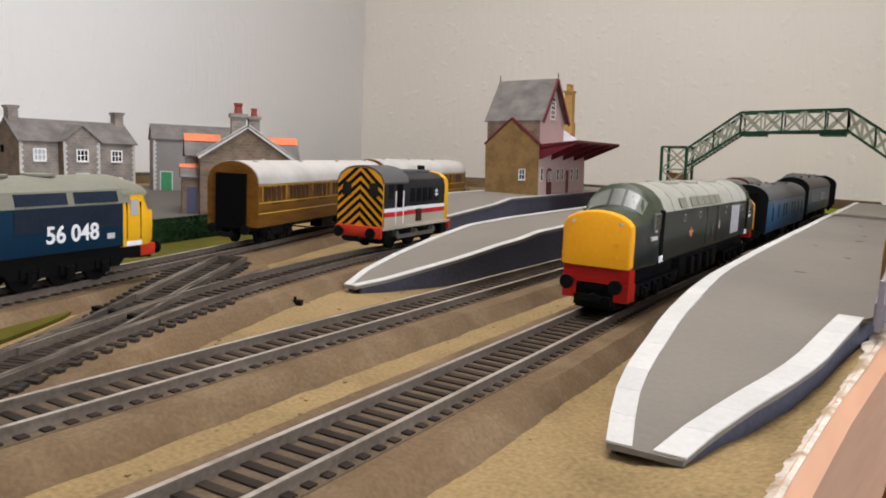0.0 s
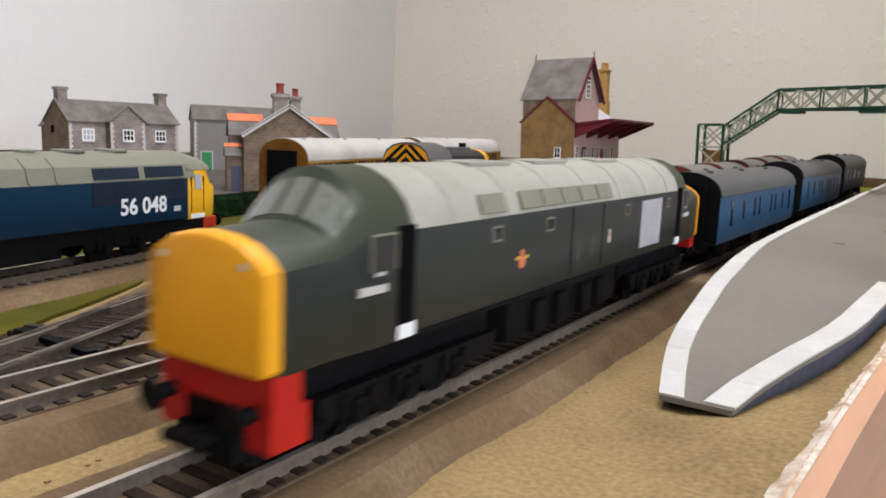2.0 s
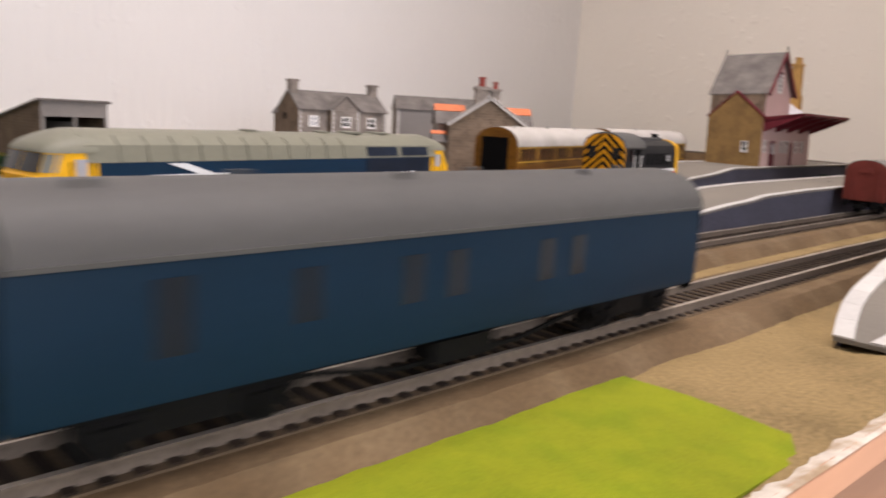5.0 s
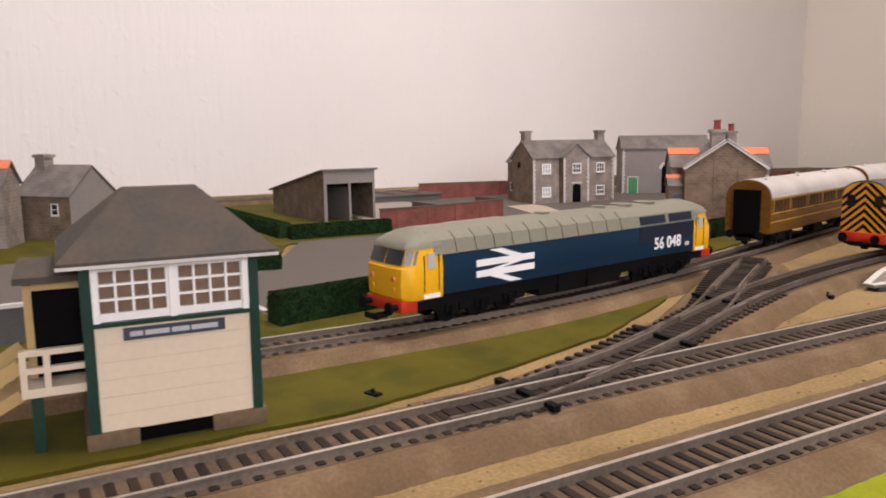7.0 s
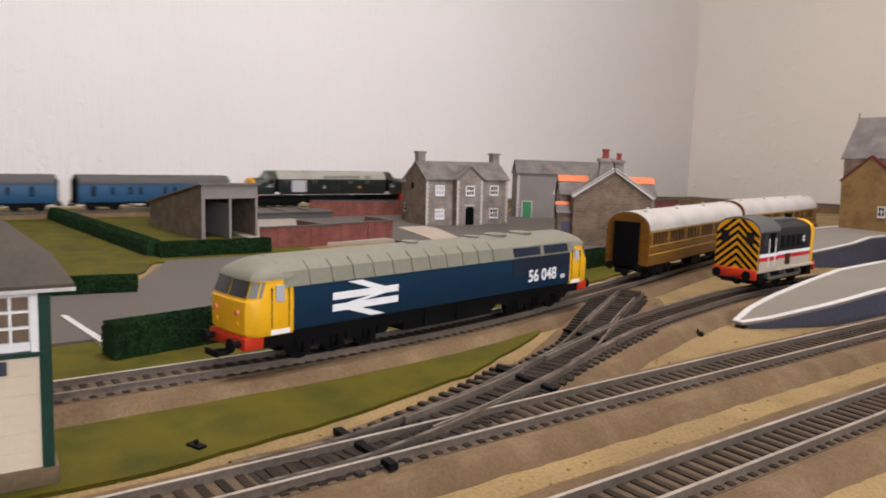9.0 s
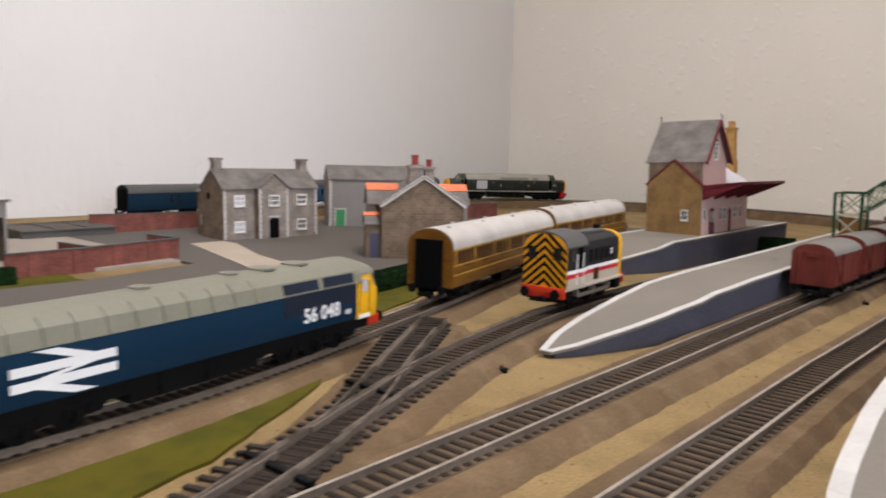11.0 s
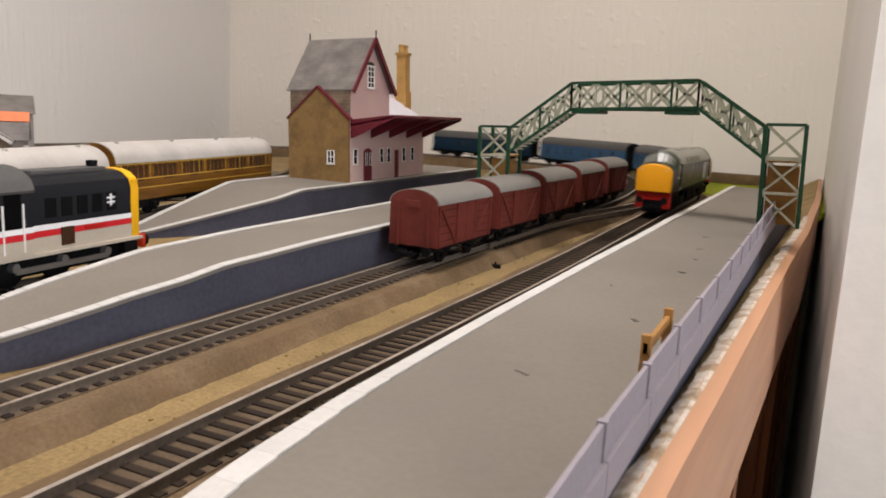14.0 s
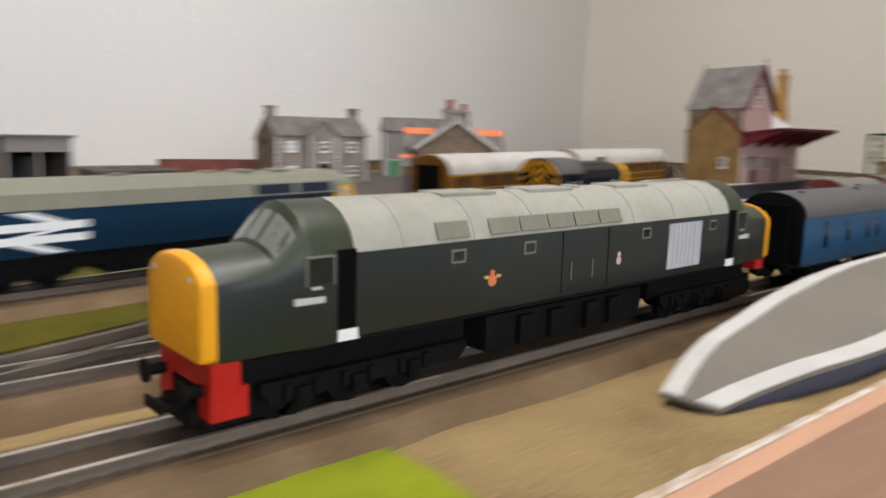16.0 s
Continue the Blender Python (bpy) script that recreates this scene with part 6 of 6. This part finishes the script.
for i in range(11):
    a = math.pi * (i + 0.5) / 11
    bm = bmesh.new()
    rod(bm, (0.0005, 0.082 + 0.0178 * math.cos(a), 0.040 + 0.0108 * math.sin(a)), (0.0005, 0.082 + 0.0222 * math.cos(a), 0.040 + 0.0150 * math.sin(a)), 0.0014, 0.0038)
    part("arch_stone", bm, SILL, bw)
quoins(bw, ("x", 0, 1), 0.0, 0.0, 0.0720, SILL, 1)

# the gabled cottage beside the yard
def cottage(m, label):
    g = thing("stone_cottage", label, "cottage", m, "orange-ridged cottages")
    bm = bmesh.new()
    gabled(bm, -0.090, 0, -0.046, 0.046, -0.002, 0.0600, 0.0900, "x")
    gw = part("wall", bm, STONEB, g)
    bm = bmesh.new()
    roof_over(bm, -0.090, 0, -0.046, 0.046, 0.0600, 0.0900, "x", 0.0032)
    part("roof", bm, SLATE, g, "grey slate roof")
    bm = bmesh.new()
    for s in (-1, 1):
        rod(bm, (0.0024, s * 0.0485, 0.0578), (0.0024, 0, 0.0908), 0.0014, 0.0040)
    part("bargeboard", bm, SILL, g, "pale bargeboards")
    for u, w in ((-0.013, 0.001), (0.014, 0.001)):
        slab_on("wall_rib", ("x", 0, 1), u - w, u + w, 0, 0.074, STONEB, gw, "", 0.0008)
    bm = bmesh.new()
    gabled(bm, -0.075, -0.030, -0.057, 0.057, -0.002, 0.0600, 0.0800, "y")
    part("cross_wing", bm, STONE, g)
    bm = bmesh.new()
    roof_over(bm, -0.075, -0.030, -0.057, 0.057, 0.0600, 0.0800, "y", 0.0025)
    part("cross_roof", bm, SLATE, g)
    for a, c in ((-0.0595, -0.022), (0.022, 0.0595)):
        bm = bmesh.new()
        prism(bm, [(-0.0620, 0.0745), (-0.0525, 0.0826), (-0.0430, 0.0745), (-0.0440, 0.0738), (-0.0525, 0.0812), (-0.0610, 0.0738)], 1, a, c)
        part("ridge_tiles", bm, ORANGE, g, "bright orange ridge tiles")
    chimney(g, -0.022, -0.007, 0.080, 0.1040, 0.0145, STONE, 1)
    chimney(g, -0.022, 0.009, 0.080, 0.1020, 0.0110, STONE, 1)
    bm = bmesh.new()
    gabled(bm, -0.034, -0.008, -0.0625, -0.043, -0.002, 0.0380, 0.0480, "y")
    an = part("annexe", bm, STONEB, g, "small lean-to annexe")
    bm = bmesh.new()
    roof_over(bm, -0.034, -0.008, -0.0625, -0.045, 0.0380, 0.0480, "y", 0.0022)
    part("annexe_roof", bm, SLATE, an)
    bm = bmesh.new()
    prism(bm, [(-0.0265, 0.0465), (-0.0210, 0.0505), (-0.0155, 0.0465), (-0.0165, 0.0460), (-0.0210, 0.0495), (-0.0255, 0.0460)], 1, -0.0650, -0.0440)
    part("annexe_ridge", bm, ORANGE, an, "bright orange ridge tiles")
    slab_on("annexe_door", ("x", -0.008, 1), -0.0585, -0.0485, 0, 0.0270, DOORB, an, "slate blue door")
    return g


cot = cottage(pose(-0.5680, 0.6300, 0.0030, 0, -1.5, -38), "brown stone cottage with orange ridge tiles and red chimney pots")
copy_thing(cot, pose(-0.7700, -0.1700, 0.0015, 0, 0, -20))
h2 = thing("small_house", "small stone house with slate roof beside the lane", "house", pose(-0.8000, -0.0490, 0.0012, 0, 0, 42))
bm = bmesh.new()
gabled(bm, -0.068, 0, 0, 0.064, -0.002, 0.0455, 0.0735, "x")
h2w = part("wall", bm, STONEB, h2)
part("front", boxes((0.0001, 0.0006, 0.0, 0.064, -0.002, 0.0455)), RENDER, h2, "pale grey gable end")
bm = bmesh.new()
prism(bm, [(0.0003, 0.0455), (0.0637, 0.0455), (0.032, 0.0732)], 0, 0.0001, 0.0006)
part("gable", bm, RENDER, h2, "pale grey gable end")
bm = bmesh.new()
roof_over(bm, -0.068, 0, 0, 0.064, 0.0455, 0.0735, "x", 0.0022)
part("roof", bm, SLATE, h2, "grey slate roof")
chimney(h2, -0.060, 0.032, 0.064, 0.0860, 0.0125, STONE)
sash(h2, ("y", 0.0, -1), -0.019, 0.0255, 0.0085, 0.0120, (0, 1))

# the open shed
sh = thing("open_shed", "grey lean-to shed with two open bays facing the yard", "shed", pose(-0.8000, 0.2200, 0.0014, 0, -1.0, 2))
bm = bmesh.new()
prism(bm, [(-0.176, 0), (0, 0), (0, 0.0605), (-0.176, 0.0325)], 1, 0, 0.0022)
part("end_wall", bm, STONEB, sh, "brown side wall")
bm = bmesh.new()
prism(bm, [(-0.176, 0), (0, 0), (0, 0.0605), (-0.176, 0.0325)], 1, 0.0645, 0.0667)
part("end_wall", bm, STONEB, sh)
part("back_wall", boxes((-0.176, -0.174, 0.0022, 0.0645, 0, 0.0320)), STONEB, sh)
part("fascia", boxes((-0.0015, 0.0005, 0, 0.0667, 0.0455, 0.0612)), RENDER, sh, "grey front beam")
for a, c in ((0, 0.0040), (0.0320, 0.0350), (0.0640, 0.0667)):
    part("front_post", boxes((-0.0015, 0.0004, a, c, 0, 0.0456)), RENDER, sh)
part("partition", boxes((-0.120, -0.0016, 0.0328, 0.0342, 0, 0.040)), RENDER, sh)
bm = bmesh.new()
prism(bm, [(-0.182, 0.0315), (0.003, 0.0612), (0.003, 0.0632), (-0.182, 0.0335)], 1, -0.0035, 0.0702)
part("roof", bm, SLATE, sh, "grey felt roof")


# ---- walls, hedges and small things ----
def brick_wall(points, height, label="red brick wall with dark coping beside the yard"):
    for (xa, ya), (xb, yb) in zip(points, points[1:]):
        L = math.hypot(xb - xa, yb - ya)
        w = thing("brick_wall", label, "wall", pose(xa, ya, 0.0022, 0, 0, math.degrees(math.atan2(-(xb - xa), yb - ya))), "red brick yard walls")
        part("brickwork", boxes((-0.0012, 0.0012, -0.0012, L + 0.0012, -0.0025, height)), BRICKR, w)
        part("coping", boxes((-0.0020, 0.0020, -0.0016, L + 0.0016, height, height + 0.0012)), DARKROOF, w)
        k = 0.02
        while k < L:
            part("pier", boxes((0.0010, 0.0022, k - 0.0015, k + 0.0015, -0.0025, height)), BRICKR, w)
            k += 0.04


brick_wall([(-0.712, 0.252), (-0.716, 0.330)], 0.0205)
brick_wall([(-0.716, 0.330), (-0.770, 0.322)], 0.0205)
brick_wall([(-0.720, 0.334), (-0.738, 0.430), (-0.790, 0.425)], 0.0205)
brick_wall([(-1.030, 0.470), (-1.000, 0.620)], 0.0225)
brick_wall([(-0.990, 0.660), (-0.975, 0.80)], 0.0225)
brick_wall([(-0.900, 1.000), (-0.880, 1.180)], 0.0250)


def hedge(points, w, hgt, label="dark green clipped hedge along the road"):
    r = random.Random(int(points[0][1] * 1e4) + 17)
    for (xa, ya), (xb, yb) in zip(points, points[1:]):
        L = math.hypot(xb - xa, yb - ya)
        hd = thing("hedge", label, "hedge", pose(xa, ya, 0.0010, 0, 0, math.degrees(math.atan2(-(xb - xa), yb - ya))), "hedges")
        n = max(int(L / 0.004), 2)
        bm = bmesh.new()
        rows = []
        for i in range(n + 1):
            row = []
            for k in range(9):
                a = math.pi * k / 8
                row.append((w / 2 * math.cos(a) * r.uniform(0.82, 1.05), L * i / n + r.uniform(-0.001, 0.001), hgt * min(math.sin(a) * 1.35, 1) * r.uniform(0.85, 1.0)))
            row[0] = (row[0][0], row[0][1], -0.001)
            row[-1] = (row[-1][0], row[-1][1], -0.001)
            rows.append(row)
        loft(bm, rows)
        part("hedge_body", bm, HEDGE, hd)
        verts, faces = [], []
        for i in range(int(L * w * 9e6 / 1.4) if L * w * 9e6 / 1.4 < 7000 else 7000):
            a, y = r.uniform(0.05, math.pi - 0.05), r.uniform(0, L)
            c = Vector((w / 2 * math.cos(a), y, hgt * min(math.sin(a) * 1.35, 1)))
            d1 = Vector((r.uniform(-1, 1), r.uniform(-1, 1), r.uniform(-1, 1))).normalized() * 0.0010
            d2 = d1.cross(Vector((r.uniform(-1, 1), r.uniform(-1, 1), r.uniform(-1, 1)))).normalized() * 0.0007
            k = len(verts)
            verts += [c - d1, c + d2, c + d1, c - d2]
            faces.append((k, k + 1, k + 2, k + 3))
        me = bpy.data.meshes.new("foliage")
        me.from_pydata([tuple(v) for v in verts], [], faces)
        me.materials.append(HEDGE)
        ob = new("foliage", me)
        ob.parent = hd
        tagged(ob, kind="stuff")


hedge([(-0.362, 0.020), (-0.375, 0.092)], 0.017, 0.0175)
hedge([(-0.430, 0.270), (-0.482, 0.545)], 0.016, 0.0165)
hedge([(-0.545, -0.01), (-0.528, 0.078)], 0.015, 0.0125)
hedge([(-0.690, 0.140), (-0.688, 0.250)], 0.016, 0.0140)
hedge([(-0.700, 0.140), (-1.085, 0.120)], 0.016, 0.0150)
hedge([(-1.00, -0.02), (-0.86, -0.11), (-0.66, -0.20)], 0.016, 0.0150)
hedge([(-0.345, 1.045), (-0.300, 1.060)], 0.016, 0.0200, "dark green hedge behind the station platform")
tuft = thing("shrub", "small dark green shrub at the end of the platform", "shrub", pose(-0.030, 1.245, 0.001))
bm = bmesh.new()
r = random.Random(8)
bmesh.ops.create_icosphere(bm, subdivisions=3, radius=0.013)
for v in bm.verts:
    v.co *= r.uniform(0.75, 1.1)
    v.co.z = v.co.z * 1.2 + 0.010
part("leaves", bm, HEDGE, tuft)

stage = thing("loading_bank", "grey loading bank with dark wall and white edge", "loading bank", pose(-0.40, -0.29, 0.0010))
part("bank_wall", boxes((-0.130, 0.008, -0.06, 0.203, -0.002, 0.0195)), DARKROOF, stage, "dark wall")
part("bank_top", boxes((-0.132, 0.0065, -0.062, 0.205, 0.0195, 0.0212)), YARD, stage)
part("bank_edge", boxes((0.0066, 0.0102, -0.062, 0.205, 0.0194, 0.0214)), EDGE, stage, "white edge")

staithe = thing("coal_staithe", "low grey staithe with dark edge behind the shed", "staithe", pose(-1.020, 0.425, 0.0005))
part("staithe_wall", boxes((-0.034, 0.034, -0.058, 0.058, -0.002, 0.0105)), DARKROOF, staithe, "dark side")
part("staithe_top", soft_box(-0.036, 0.036, -0.060, 0.060, 0.0105, 0.0128, 0.0004), YARD, staithe)
for yy in (-0.02, 0.02):
    part("rib", boxes((-0.036, 0.036, yy - 0.0012, yy + 0.0012, 0.0126, 0.0142)), DARKROOF, staithe)

# scraps of scatter on the sand
r = random.Random(12)
bm = bmesh.new()
for i in range(420):
    x, y = r.choice(((-0.148, -0.134), (-0.088, -0.03), (-0.225, -0.205), (-0.262, -0.240))), r.uniform(-0.1, 0.9)
    x = r.uniform(*x)
    s = r.uniform(0.0002, 0.0006)
    if x > edge_x(y) - 0.004 or (x > -0.07 and y > 0.24):
        continue
    box(bm, x - s, x + s, y - s * r.uniform(0.6, 1.5), y + s, -0.0003, s * 0.9)
tagged(part("sand_grains", bm, SAND, None), "loose grains of sand on the board", "sand", kind="stuff")


# ---- what moves ----
RUN = [(0.0, -0.382), (0.5, -0.336), (1.0, -0.275), (1.5, -0.208), (2.0, -0.131), (2.5, -0.044), (3.0, 0.058), (5.3, 0.940), (5.5, 1.025), (8.0, 2.258), (10.4, 3.320), (11.0, 3.593), (11.8, 3.963), (12.5, 4.328), (13.0, 4.540), (13.5, 4.735), (14.0, 4.942), (14.5, 5.205), (15.0, 5.427), (15.5, 5.623), (16.0, 5.8085)]


def run(t):
    """How far the front of the train has come along the loop: a smooth curve through RUN."""
    i = max(k for k in range(len(RUN) - 1) if RUN[k][0] <= t + 1e-9)
    (t0, a), (t1, b) = RUN[i], RUN[i + 1]

    def slope(k):
        if k == 0 or k == len(RUN) - 1:
            j = min(k, len(RUN) - 2)
            return (RUN[j + 1][1] - RUN[j][1]) / (RUN[j + 1][0] - RUN[j][0])
        h0, h1 = RUN[k][0] - RUN[k - 1][0], RUN[k + 1][0] - RUN[k][0]
        d0, d1 = (RUN[k][1] - RUN[k - 1][1]) / h0, (RUN[k + 1][1] - RUN[k][1]) / h1
        return (d0 * h1 + d1 * h0) / (h0 + h1)
    h = t1 - t0
    w = (t - t0) / h
    return a * (1 + 2 * w) * (1 - w) ** 2 + slope(i) * h * w * (1 - w) ** 2 + b * w * w * (3 - 2 * w) + slope(i + 1) * h * w * w * (w - 1)


def vehicle_pose(s, reach):
    """On two pivots, each reach metres from the middle, which is s metres along the loop."""
    a, b = loop_point(s + reach), loop_point(s - reach)
    d, mid = a - b, (a + b) / 2
    turn = math.degrees(math.atan2(d.x, -d.y))
    return pose(mid.x, mid.y, mid.z, 0, 0, turn)


def motions():
    times = [0.2 * i for i in range(81)]
    walk(loco, [(t, vehicle_pose(run(t) - 0.1435, 0.091)) for t in times])
    for ob, back, reach in zip(vans, (0.430, 0.6720, 0.9120), (0.072, 0.0755, 0.074)):
        walk(ob, [(t, vehicle_pose(run(t) - back, reach)) for t in times])


motions()
